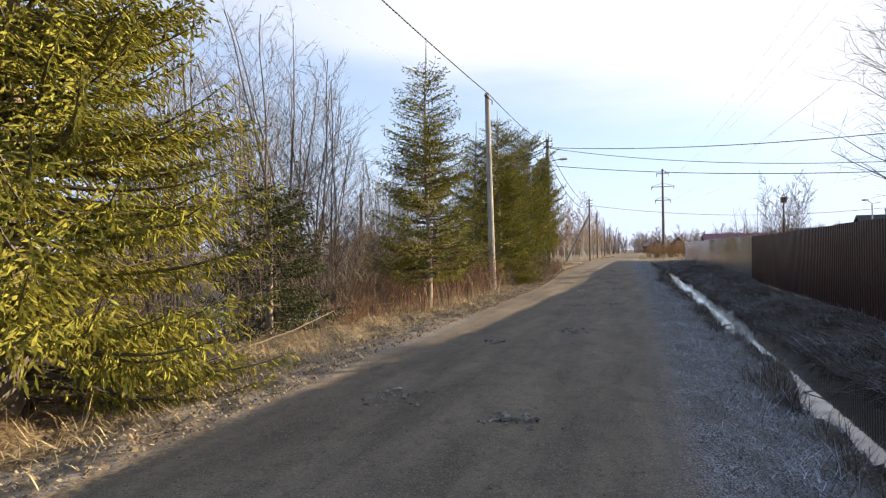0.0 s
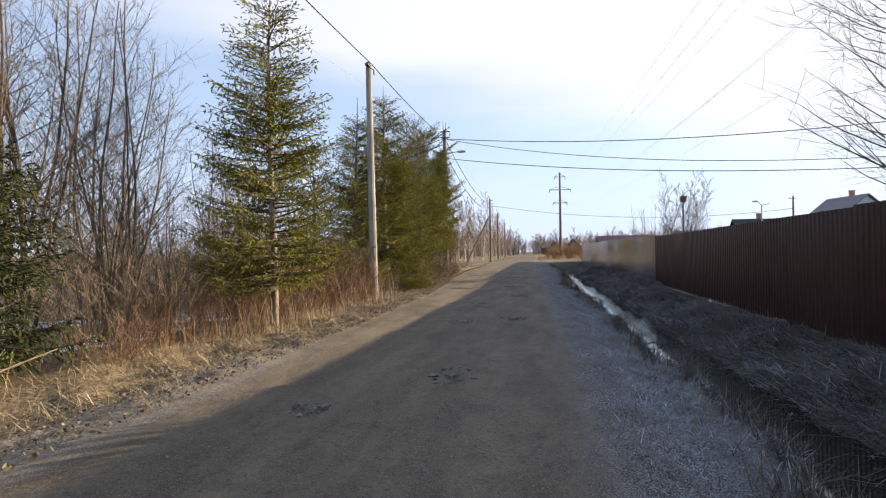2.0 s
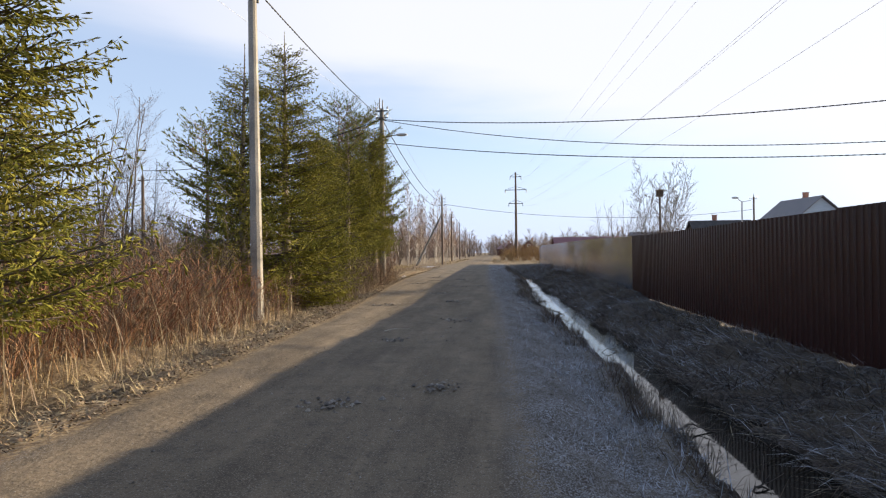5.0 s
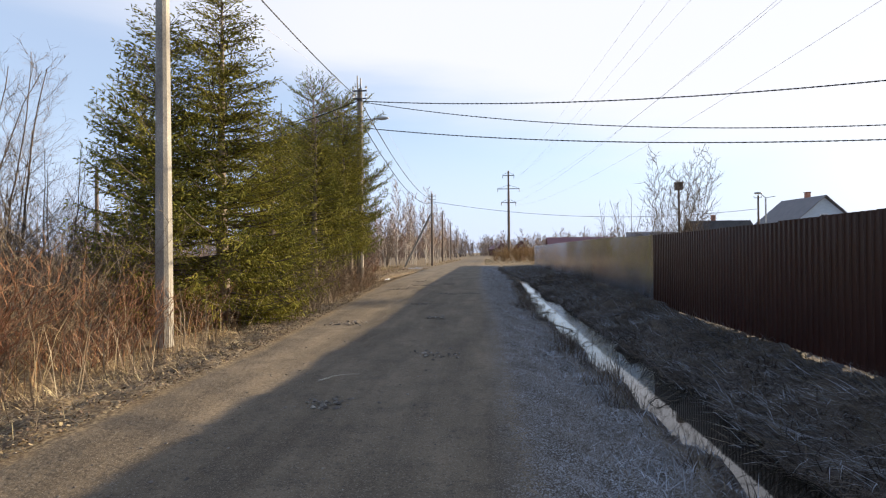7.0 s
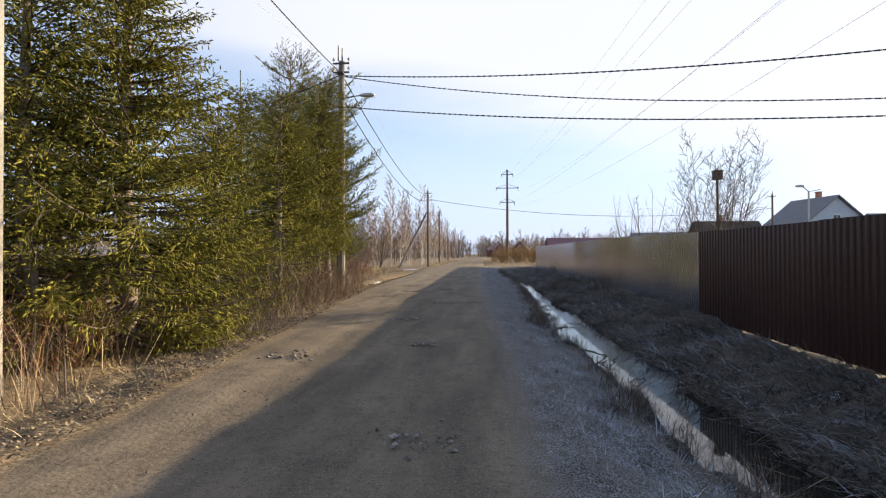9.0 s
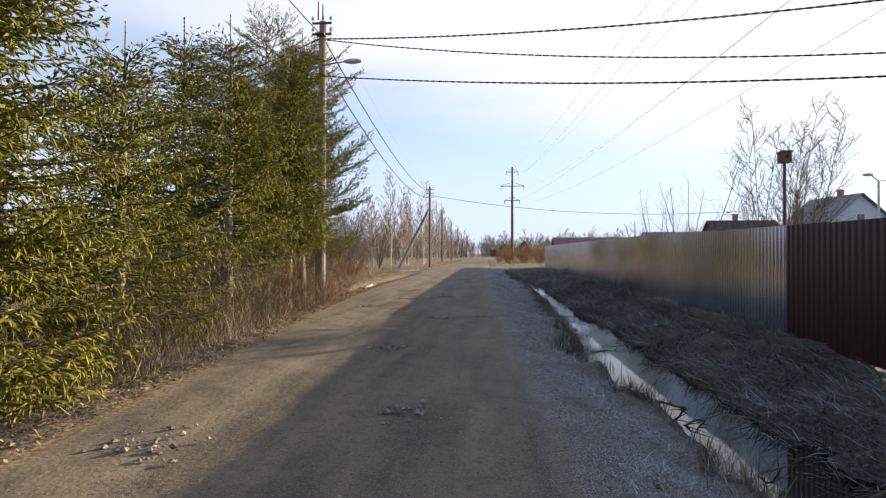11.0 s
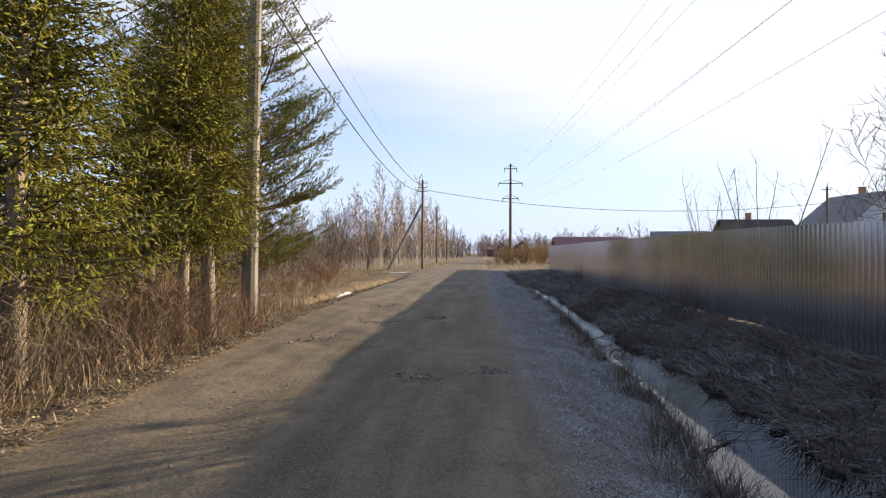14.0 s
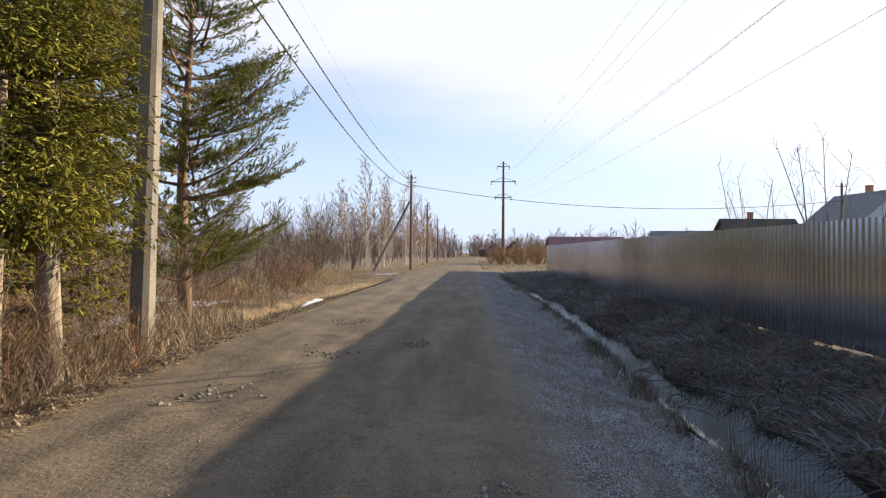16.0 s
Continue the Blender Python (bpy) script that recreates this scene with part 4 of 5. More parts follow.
def far_woods(name, label, x0, x1, y0, y1, count, h0, h1, seed, material, thick=1.0):
    """Distant leafless woods: many thin trunks with short rising branches."""
    rng = np.random.RandomState(seed)
    paths = []
    for k in range(count):
        x, y, h = rng.uniform(x0, x1), rng.uniform(y0, y1), rng.uniform(h0, h1) * (1 + 0.25 * np.sin(k * 0.37))
        r = (0.006 * h + 0.012) * thick
        b = np.array([x, y, -0.6])
        lx = 0.12 * h * rng.randn()
        paths.append((np.array([b, b + [lx * 0.4, 0, h * 0.5], b + [lx, 0.1, h * 0.9]]), np.array([r * 0.7, r * 0.45, 0.012])))
        for j in range(22):
            f = rng.uniform(0.08, 0.95)
            s = b + np.array([lx * f, 0, h * 0.9 * f])
            a = rng.uniform(0, 6.28)
            ln = h * 0.42 * (1.1 - f) * rng.uniform(0.6, 1.2)
            e = s + np.array([np.cos(a) * ln * 0.55, np.sin(a) * ln * 0.55, ln * 0.55])
            g = e + np.array([np.cos(a + rng.randn()) * ln * 0.35, np.sin(a) * ln * 0.25, ln * 0.45])
            paths.append((np.array([s, e, g]), np.array([r * 0.28, r * 0.22, 0.007 * thick])))
    V, F = tubes(paths, 3)
    tagged(new(name, mesh_np(name, V, F, material)), label, "woods", kind="stuff")


M_FARWOOD = mat("far_twigs", ((0.20, 0.15, 0.12), (0.28, 0.21, 0.17)), 0.05, 0.9, 0, fine=0.4, island=0.3)
M_OSIER = mat("golden_twigs", ((0.24, 0.145, 0.06), (0.36, 0.23, 0.10)), 0.3, 0.8, 0, fine=3, island=0.3)
far_woods("distant_woods", "leafless brown woods along the horizon", -70, 160, 210, 330, 800, 7, 11, 1, M_FARWOOD, 3.5)
far_woods("distant_woods", "leafless brown woods beyond the birch row", -80, -14, 95, 220, 300, 5, 9, 2, M_FARWOOD, 2.5)
far_woods("distant_woods", "leafless thickets behind the houses", 16, 110, 130, 210, 220, 5, 8, 3, M_FARWOOD, 2.5)
far_woods("distant_woods", "low leafless marsh scrub beside the road", -52, -15, 8, 95, 480, 2.0, 4.4, 4, M_FARWOOD, 1.3)
OSIER = bare_tree(2.9, 40, 0.7, 71, "dense golden-orange osier bush without leaves", "osier_bush", "shrub", "osier bushes", M_OSIER, M_OSIER, 4, 3, 0.3, 0.3, 0.5, 0.016, 0, 0.012, fine=False)
for k, (x, y, s) in enumerate(((0.9, 102, 0.75), (2.0, 99, 0.85), (3.1, 101, 0.9), (4.2, 98, 0.95), (5.2, 101, 1.0), (6.3, 97, 1.0), (7.4, 100, 1.0), (2.4, 106, 0.9), (4.6, 107, 1.0), (6.8, 106, 1.0), (8.6, 98, 1.0))):
    stand(OSIER, x, y, 0, s) if k == 0 else again(OSIER, x, y, 50 * k, s)


# ---- poles, lamps and wires ----
def bracket_set(pole, z, n, gap, spread=0.32, material=M_STEEL):
    """Cross arms with pin insulators below a pole's top."""
    for k in range(n):
        h = z - k * gap
        bm = bmesh.new()
        bm_box(bm, (0, 0.13, h), (spread * 2, 0.05, 0.06), 0.006)
        arm = part("cross_arm", bm, material, pole)
        for sx in (-1, 1):
            bm = bmesh.new()
            bm_rod(bm, (sx * spread * 0.92, 0.13, h + 0.02), (sx * spread * 0.92, 0.13, h + 0.13), 0.012)
            bm_rod(bm, (sx * spread * 0.92, 0.13, h + 0.11), (sx * spread * 0.92, 0.13, h + 0.16), 0.045, 0.05, 10)
            bm_rod(bm, (sx * spread * 0.92, 0.13, h + 0.16), (sx * spread * 0.92, 0.13, h + 0.21), 0.032, 0.022, 10)
            part("insulator", bm, M_GLASS_INS, arm, "white porcelain insulator")


def dress_poles():
    bm = bmesh.new()
    bm_box(bm, (-0.13, 0, 7.52), (0.12, 0.30, 0.05), 0.006)
    part("clamp_band", bm, M_STEEL, POLE1)
    bm = bmesh.new()
    bm_rod(bm, (-0.05, -0.12, 7.42), (0.12, -0.12, 7.30), 0.014)
    bm_rod(bm, (0.12, -0.12, 7.30), (0.12, -0.12, 7.15), 0.025, 0.03)
    part("hook", bm, M_STEEL, POLE1)
    bracket_set(POLE2, 8.35, 2, 0.33, 0.30)
    for z in (7.95, 7.2, 6.75):
        bm = bmesh.new()
        bm_box(bm, (0, 0, z), (0.27, 0.27, 0.05), 0.006)
        part("clamp_band", bm, M_STEEL, POLE2)
    for sx, h in ((-0.07, 8.95), (0.07, 8.85)):
        bm = bmesh.new()
        bm_rod(bm, (sx, 0, 8.4), (sx, 0, h), 0.03, 0.022)
        part("top_pin", bm, M_STEEL, POLE2)
    bm = bmesh.new()
    bm_rod(bm, (0.05, 0, 7.02), (0.5, 0.0, 7.10), 0.02)
    bm_rod(bm, (0.5, 0, 7.10), (0.72, 0.0, 7.12), 0.02)
    arm = part("lamp_arm", bm, M_STEEL, POLE2)
    bm = bmesh.new()
    bmesh.ops.create_uvsphere(bm, u_segments=14, v_segments=8, radius=1.0, matrix=Matrix.Translation((0.98, 0, 7.13)) @ Matrix.Diagonal((0.30, 0.11, 0.075, 1)))
    part("lamp_head", bm, M_LAMP, arm, "grey street lamp head", True)


M_LAMP = mat("lamp_grey", ((0.42, 0.43, 0.43), (0.52, 0.52, 0.52)), 6, 0.45, 0.05, metal=0.2)
dress_poles()


def wood_pole(x, y, h, label, arms=2, r=0.13):
    t = thing("utility_pole", label, "utility pole", "utility poles", at=(x, y, float(land(x, y))))
    V, F = tubes([(np.array([[0, 0, -0.4], [0.01, 0, h * 0.5], [0, 0.01, h]]), np.array([r, r * 0.85, r * 0.7]))], 10)
    part_np("shaft", V, F, M_WOODPOLE, t, smooth=True)
    if arms:
        bracket_set(t, h - 0.25, arms, 0.4, 0.42)
    bm = bmesh.new()
    bm_rod(bm, (0, 0, h - 0.1), (0, 0, h + 0.35), 0.025)
    part("top_pin", bm, M_STEEL, t)
    return t


POLE3 = wood_pole(-6.7, 76.2, 8.3, "weathered pole braced by a leaning strut", 3)
bm = bmesh.new()
bm_rod(bm, (-3.2, -1.5, -0.55), (-0.1, -0.05, 6.0), 0.14, 0.10, 8)
part("strut", bm, M_CONCRETE, POLE3, "pale leaning concrete strut")
for x, y, h in ((-8.2, 109, 8.6), (-9.0, 142, 8.6), (-9.6, 176, 8.4), (-10.2, 214, 8.4)):
    wood_pole(x, y, h, "weathered utility pole with cross arms by the road", 2)
wood_pole(29.6, 76.6, 7.6, "weathered wooden pole between the houses", 1)
wood_pole(26.2, 23.4, 7.4, "wooden pole that ends the cables across the road", 1)
wood_pole(-23.0, 43.0, 7.2, "old wooden pole out in the scrub", 1)
wood_pole(-5.4, -16.0, 7.7, "concrete-grey pole behind on the road", 1)


def high_pole():
    t = thing("power_line_pole", "tall dark power-line pole with three cross arms", "power pole", at=(4.75, 150, 0))
    V, F = tubes([(np.array([[0, 0, -0.5], [0, 0, 10], [0, 0, 21.4]]), np.array([0.36, 0.30, 0.20]))], 12)
    part_np("shaft", V, F, M_WOODPOLE, t, smooth=True)
    for z, w in ((20.3, 1.4), (17.0, 2.7), (13.6, 1.8)):
        bm = bmesh.new()
        bm_box(bm, (0, 0.2, z), (2 * w, 0.14, 0.16), 0.01)
        for sx in (-1, 1):
            bm_rod(bm, (0, 0.2, z + 0.9), (sx * w, 0.2, z + 0.08), 0.04)
        arm = part("cross_arm", bm, M_STEEL, t)
        for sx in (-1, 1):
            bm = bmesh.new()
            bm_rod(bm, (sx * w * 0.97, 0.2, z - 0.05), (sx * w * 0.97, 0.2, z - 0.75), 0.09, 0.07, 8)
            part("insulator", bm, M_STEEL, arm, "hanging insulator string")


high_pole()
M_HVWIRE = mat("grey_conductor", ((0.42, 0.42, 0.44), (0.52, 0.52, 0.54)), 8, 0.6, 0.0)
for z, w in ((19.6, 1.35), (16.3, 2.6), (12.9, 1.75)):
    for sx in (-1, 1):
        wire("power_line", (4.75 + sx * w, 150, z), (16.1 + sx * w, -60, z + 3.2), 5.1, 0.008, M_HVWIRE, "thin high-voltage conductor high above the road", n=60, group="power lines")

CAB = "black twisted cable crossing above the road"
wire("overhead_cable", P(7.94, 0.1), (26.2, 23.8, 7.05), 1.17, 0.014, M_WIRE, CAB, 0.4)
wire("overhead_cable", P(7.91, 0.1), (26.2, 23.4, 5.46), 1.65, 0.011, M_WIRE, CAB, 0.4)
wire("overhead_cable", P(6.79, 0.1), (26.2, 23.2, 4.55), 1.08, 0.013, M_WIRE, CAB, 0.4)
wire("overhead_cable", P(7.95, -0.1), (-23, 43, 6.9), 0.7, 0.014, M_WIRE, "black cable running back over the scrub", 0.4)
wire("overhead_cable", P(7.6, -0.1), (-23, 43, 6.3), 0.7, 0.011, M_WIRE, "black cable running back over the scrub", 0.4)
wire("overhead_cable", P(8.0), (-6.6, 76.2, 7.6), 1.0, 0.014, M_WIRE, "black cable between the roadside poles", 0.4)
wire("overhead_cable", P(7.15), (-6.6, 76.2, 7.2), 1.3, 0.014, M_WIRE, "black cable between the roadside poles", 0.4)
wire("overhead_wire", (-9.5, -14, 8.6), P(8.35, -0.3), 0.9, 0.005, M_THINWIRE, "thin bare wire along the road")
for k, dx in enumerate((-0.38, 0.38)):
    wire("overhead_wire", P(8.4, dx * 0.7), (-6.7 + dx, 76.3, 8.1), 0.9, 0.005, M_THINWIRE, "thin bare wire between the roadside poles")
    wire("overhead_wire", (-6.7 + dx, 76.3, 8.1), (-8.2 + dx, 109, 8.4), 0.7, 0.008, M_THINWIRE, "thin bare wire between the roadside poles")
    wire("overhead_wire", (-8.2 + dx, 109, 8.4), (-9.0 + dx, 142, 8.4), 0.7, 0.010, M_THINWIRE, "thin bare wire between the roadside poles")
wire("overhead_cable", (-6.7, 76.2, 7.3), (29.6, 76.6, 6.0), 1.3, 0.02, M_WIRE, "dark cable from the braced pole to the houses")


# ---- houses and garden things ----
M_BOARD_BLUE = mat("pale_blue_boards", ((0.42, 0.50, 0.58), (0.52, 0.59, 0.66)), 1.5, 0.7, 0.1, fine=12, stretch=(1, 1, 6))
M_BOARD_DARK = mat("dark_boards", ((0.06, 0.045, 0.035), (0.10, 0.075, 0.06)), 1.5, 0.8, 0.1, fine=12, stretch=(1, 1, 6))
M_BOARD_RED = mat("maroon_boards", ((0.14, 0.06, 0.06), (0.19, 0.085, 0.085)), 1.5, 0.8, 0.1, fine=12)
M_ROOF_GREY = mat("grey_roofing", ((0.16, 0.15, 0.16), (0.24, 0.22, 0.22)), 1.2, 0.6, 0.2, fine=10, stretch=(1, 4, 1))
M_ROOF_DARK = mat("dark_roofing", ((0.05, 0.045, 0.045), (0.09, 0.08, 0.075)), 1.2, 0.7, 0.2, fine=10)
M_ROOF_RED = mat("red_sheet_roofing", ((0.20, 0.08, 0.09), (0.27, 0.12, 0.125)), 1.2, 0.5, 0.1, fine=10)
M_BRICK = mat("chimney_brick", ((0.30, 0.14, 0.10), (0.40, 0.22, 0.16)), 4, 0.9, 0.3)
M_PANE = mat("window_glass", ((0.02, 0.025, 0.03), (0.03, 0.035, 0.04)), 3, 0.06, 0.0, spec=0.7)
M_WHITE = mat("white_frames", ((0.70, 0.70, 0.70), (0.80, 0.80, 0.80)), 3, 0.6, 0.0)


def house(label, x, y, w, d, eave, ridge, wall, roof, turn=0, chimney=True, windows=2):
    t = thing("house", label, "house", "houses", at=(x, y, float(land(x, y)) - 0.1))
    t.rotation_euler = (0, 0, radians(turn))
    bm = bmesh.new()
    pts = [(-w / 2, 0), (w / 2, 0), (w / 2, eave), (0, ridge - 0.12), (-w / 2, eave)]
    fr = [bm.verts.new((a, -d / 2, b)) for a, b in pts]
    bk = [bm.verts.new((a, d / 2, b)) for a, b in pts]
    bm.faces.new(fr)
    bm.faces.new(bk[::-1])
    for i in range(5):
        bm.faces.new((fr[(i + 1) % 5], fr[i], bk[i], bk[(i + 1) % 5]))
    part("wall", bm, wall, t)
    slope = (ridge - eave) / (w / 2)
    for sx in (-1, 1):
        bm = bmesh.new()
        e = w / 2 + 0.5
        ze = ridge - slope * e
        vs = [bm.verts.new(v) for v in ((0, -d / 2 - 0.5, ridge), (sx * e, -d / 2 - 0.5, ze), (sx * e, d / 2 + 0.5, ze), (0, d / 2 + 0.5, ridge), (0, -d / 2 - 0.5, ridge + 0.12), (sx * e, -d / 2 - 0.5, ze + 0.12), (sx * e, d / 2 + 0.5, ze + 0.12), (0, d / 2 + 0.5, ridge + 0.12))]
        for q in ((0, 1, 2, 3), (4, 7, 6, 5), (0, 4, 5, 1), (1, 5, 6, 2), (2, 6, 7, 3), (3, 7, 4, 0)):
            bm.faces.new([vs[i] for i in q])
        bmesh.ops.recalc_face_normals(bm, faces=bm.faces[:])
        part("roof", bm, roof, t)
    if chimney:
        bm = bmesh.new()
        bm_box(bm, (w * 0.12, 0.5, ridge + 0.2), (0.6, 0.6, 1.6), 0.02)
        bm_box(bm, (w * 0.12, 0.5, ridge + 1.03), (0.75, 0.75, 0.1), 0.02)
        part("chimney", bm, M_BRICK, t)
    for k in range(windows):
        cx = (k - (windows - 1) / 2) * w * 0.36
        for zc in ((eave * 0.5,) if ridge - eave < 2.6 else (eave * 0.5, eave + 0.6)):
            if zc > eave and k:
                continue
            px = 0 if zc > eave else cx
            bm = bmesh.new()
            for ox, oz, sx, sz in ((-0.55, 0, 0.1, 1.3), (0.55, 0, 0.1, 1.3), (0, 0.65, 1.2, 0.1), (0, -0.65, 1.2, 0.1), (0, 0, 0.06, 1.3)):
                bm_box(bm, (px + ox, -d / 2 - 0.03, zc + oz), (sx, 0.06, sz))
            wn = part("window", bm, M_WHITE, t)
            bm = bmesh.new()
            bm_box(bm, (px, -d / 2 - 0.012, zc), (1.04, 0.02, 1.22))
            part("pane", bm, M_PANE, wn)
    return t


house("pale blue gabled house with grey roof and chimney", 46.3, 99.0, 9.3, 8.5, 5.4, 9.2, M_BOARD_BLUE, M_ROOF_GREY, 8)
house("small blue house with low grey roof", 60, 103, 8, 7, 4.6, 7.2, M_BOARD_BLUE, M_ROOF_GREY, 90, False)
house("long dark wooden house with dark roof", 37, 106, 7, 9, 3.6, 6.4, M_BOARD_DARK, M_ROOF_DARK, 90)
house("low barn with wide red sheet roof", 19.0, 132, 8, 13, 2.6, 4.6, M_BOARD_DARK, M_ROOF_RED, 90, False, 0)
house("small maroon wooden house beside the road end", 4.0, 236, 6, 7, 3.0, 5.2, M_BOARD_RED, M_ROOF_RED, 20)
house("dark red house with steep roof", 13.0, 230, 6, 6, 3.2, 6.0, M_BOARD_RED, M_ROOF_DARK, -15)
house("grey shed behind the fence", 24, 98, 5, 6, 2.8, 4.4, M_BOARD_DARK, M_ROOF_GREY, 80, False, 0)


def nest_box():
    t = thing("birdhouse", "weathered wooden birdhouse on a tall post", "birdhouse", at=(7.15, 34.5, float(land(7.15, 34.5))))
    bm = bmesh.new()
    bm_rod(bm, (0, 0, -0.3), (0, 0, 3.85), 0.05, 0.04)
    part("post", bm, M_WOODPOLE, t)
    bm = bmesh.new()
    bm_box(bm, (0, 0, 3.98), (0.26, 0.25, 0.28), 0.008)
    body = part("box", bm, M_WOODPOLE, t)
    bm = bmesh.new()
    bm_box(bm, (0, -0.02, 4.132), (0.30, 0.32, 0.03), 0.004, None)
    part("roof", bm, M_WOODPOLE, t)
    bm = bmesh.new()
    bm_rod(bm, (0.0, -0.131, 4.0), (0.0, -0.123, 4.0), 0.035, seg=12)
    part("entry_hole", bm, M_WIRE, body, "dark round entry hole")


nest_box()


def yard_lamp():
    t = thing("street_lamp", "thin metal lamp post with a curved lamp head", "street lamp", at=(12.7, 39.4, float(land(12.7, 39.4))))
    bm = bmesh.new()
    bm_rod(bm, (0, 0, -0.3), (0, 0, 4.05), 0.045, 0.035)
    part("post", bm, M_LAMP, t)
    bm = bmesh.new()
    bm_rod(bm, (0, 0, 4.02), (-0.22, 0, 4.22), 0.02)
    bm_rod(bm, (0, 0, 4.02), (0.45, 0, 4.10), 0.015)
    part("arm", bm, M_LAMP, t)
    bm = bmesh.new()
    bmesh.ops.create_uvsphere(bm, u_segments=12, v_segments=8, radius=1.0, matrix=Matrix.Translation((-0.34, 0, 4.25)) @ Matrix.Diagonal((0.19, 0.09, 0.055, 1)))
    part("lamp_head", bm, M_LAMP, t, smooth=True)


yard_lamp()

# ---- snow, wood and litter ----
M_SNOW = mat("old_snow", ((0.70, 0.73, 0.78), (0.82, 0.84, 0.87)), 2.0, 0.7, 0.4, fine=25, grain=0.08, spec=0.3)


def snow_patch(x, y, rx, ry, h, seed, label="patch of old grey-white snow on dry grass"):
    n, m = 28, 7
    V = [(0, 0, h)]
    for k in range(1, m + 1):
        for j in range(n):
            a = 2 * math.pi * j / n
            e = 1 + 0.22 * math.sin(3 * a + seed) + 0.13 * math.sin(7 * a + 2 * seed) + 0.06 * math.sin(13 * a)
            q = k / m
            px, py = rx * e * q * math.cos(a), ry * e * q * math.sin(a)
            V.append((px, py, float(land(x + px, y + py) - land(x, y)) + h * (1 - q ** 2.5) * (0.8 + 0.3 * math.sin(px * 4 + seed)) - (0.03 if k == m else 0)))
    bm = bmesh.new()
    vs = [bm.verts.new(v) for v in V]
    for j in range(n):
        bm.faces.new((vs[0], vs[1 + j], vs[1 + (j + 1) % n]))
        for k in range(1, m):
            a, b = 1 + (k - 1) * n, 1 + k * n
            bm.faces.new((vs[a + j], vs[b + j], vs[b + (j + 1) % n], vs[a + (j + 1) % n]))
    ob = part("snow_patch", bm, M_SNOW, None, "", True)
    ob.location = (x, y, float(land(x, y)) + 0.005)
    tagged(ob, label, "snow", "snow patches")


# the narrow patch at (-6.4, 46.4) stands in for a pale board, not snow
for k, (x, y, rx, ry) in enumerate(((-8.8, 14.0, 1.1, 1.6), (-9.8, 17.5, 1.4, 1.2), (-11.8, 12.0, 1.6, 2.2), (-9.2, 10.6, 0.8, 1.0), (-14.5, 17.0, 2.0, 1.5), (-8.6, 38.3, 0.5, 0.9), (-10.2, 41.5, 1.4, 1.0), (-9.6, 45.2, 1.2, 0.8), (-6.4, 46.4, 0.16, 1.3), (-13.0, 47.0, 1.6, 1.0), (-7.2, 66.5, 0.8, 0.5))):
    snow_patch(x, y, rx, ry, 0.05, k * 1.7)


def fallen_branch(pts, r, label, material=M_TWIG, name="fallen_branch", lift=0.02, seed=1, twigs=5):
    rng = np.random.RandomState(seed)
    P3 = []
    for (x, y, dz) in pts:
        P3.append((x, y, float(land(x, y)) + lift + dz))
    P3 = np.array(P3)
    s = np.linspace(0, 1, len(P3))
    s2 = np.linspace(0, 1, 12)
    path = np.stack([np.interp(s2, s, P3[:, c]) for c in range(3)], -1) + 0.3 * r * rng.randn(12, 3)
    paths = [(path, np.linspace(r, r * 0.4, 12))]
    for k in range(twigs):
        d = path[-1] - path[0]
        d = d / np.linalg.norm(d) + 0.6 * rng.randn(3) * [1, 1, 0.5]
        paths.append((np.stack([path[4 + k], path[4 + k] + d * 0.12, path[4 + k] + d * 0.25 + [0, 0, 0.03]]), np.array([r * 0.4, r * 0.3, r * 0.15])))
    V, F = tubes(paths, 6)
    o = P3[0]
    ob = new(name, mesh_np(name, V - o, F, material, True))
    ob.location = o
    tagged(ob, label, "branch", "fallen branches")


fallen_branch([(-6.0, 6.9, 0.0), (-5.5, 7.8, 0.18), (-5.2, 8.7, 0.42)], 0.018, "pale broken branch lying in the dry grass")
fallen_branch([(-2.0, 18.0, 0), (-1.85, 18.2, 0.01), (-1.62, 18.35, 0)], 0.008, "thin pale stick on the dirt road", M_BIRCH, twigs=0)
fallen_branch([(1.35, 30.2, 0.1), (1.8, 30.6, 0.25), (2.2, 30.5, 0.15)], 0.015, "dark wet stick fallen into the ditch", M_ALDER)
fallen_branch([(1.2, 25.9, 0.1), (1.7, 26.2, 0.3), (2.0, 26.6, 0.15)], 0.02, "dark wet branch lying across the ditch", M_ALDER, seed=3)
fallen_branch([(1.0, 33.2, 0.05), (1.5, 33.4, 0.3), (1.9, 33.3, 0.2)], 0.018, "dark wet branch lying across the ditch", M_ALDER, seed=5)
for k in range(9):
    yy = 8.5 + 3.7 * k + 1.3 * math.sin(k * 2.1)
    xm = float(ditch_mid(yy))
    fallen_branch([(xm - 0.35, yy, 0.02), (xm - 0.05, yy + 0.25 * math.sin(k), 0.34), (xm + 0.3, yy + 0.2, 0.22)], 0.009 + 0.003 * (k % 3), "thin dark twigs caught in the ditch water", M_ALDER, seed=20 + k)
fallen_branch([(-12.6, 75, 0), (-13.2, 76, 0.3), (-13.8, 77, 0.7)], 0.05, "pale fallen birch stem by the track", M_BIRCH, seed=7)


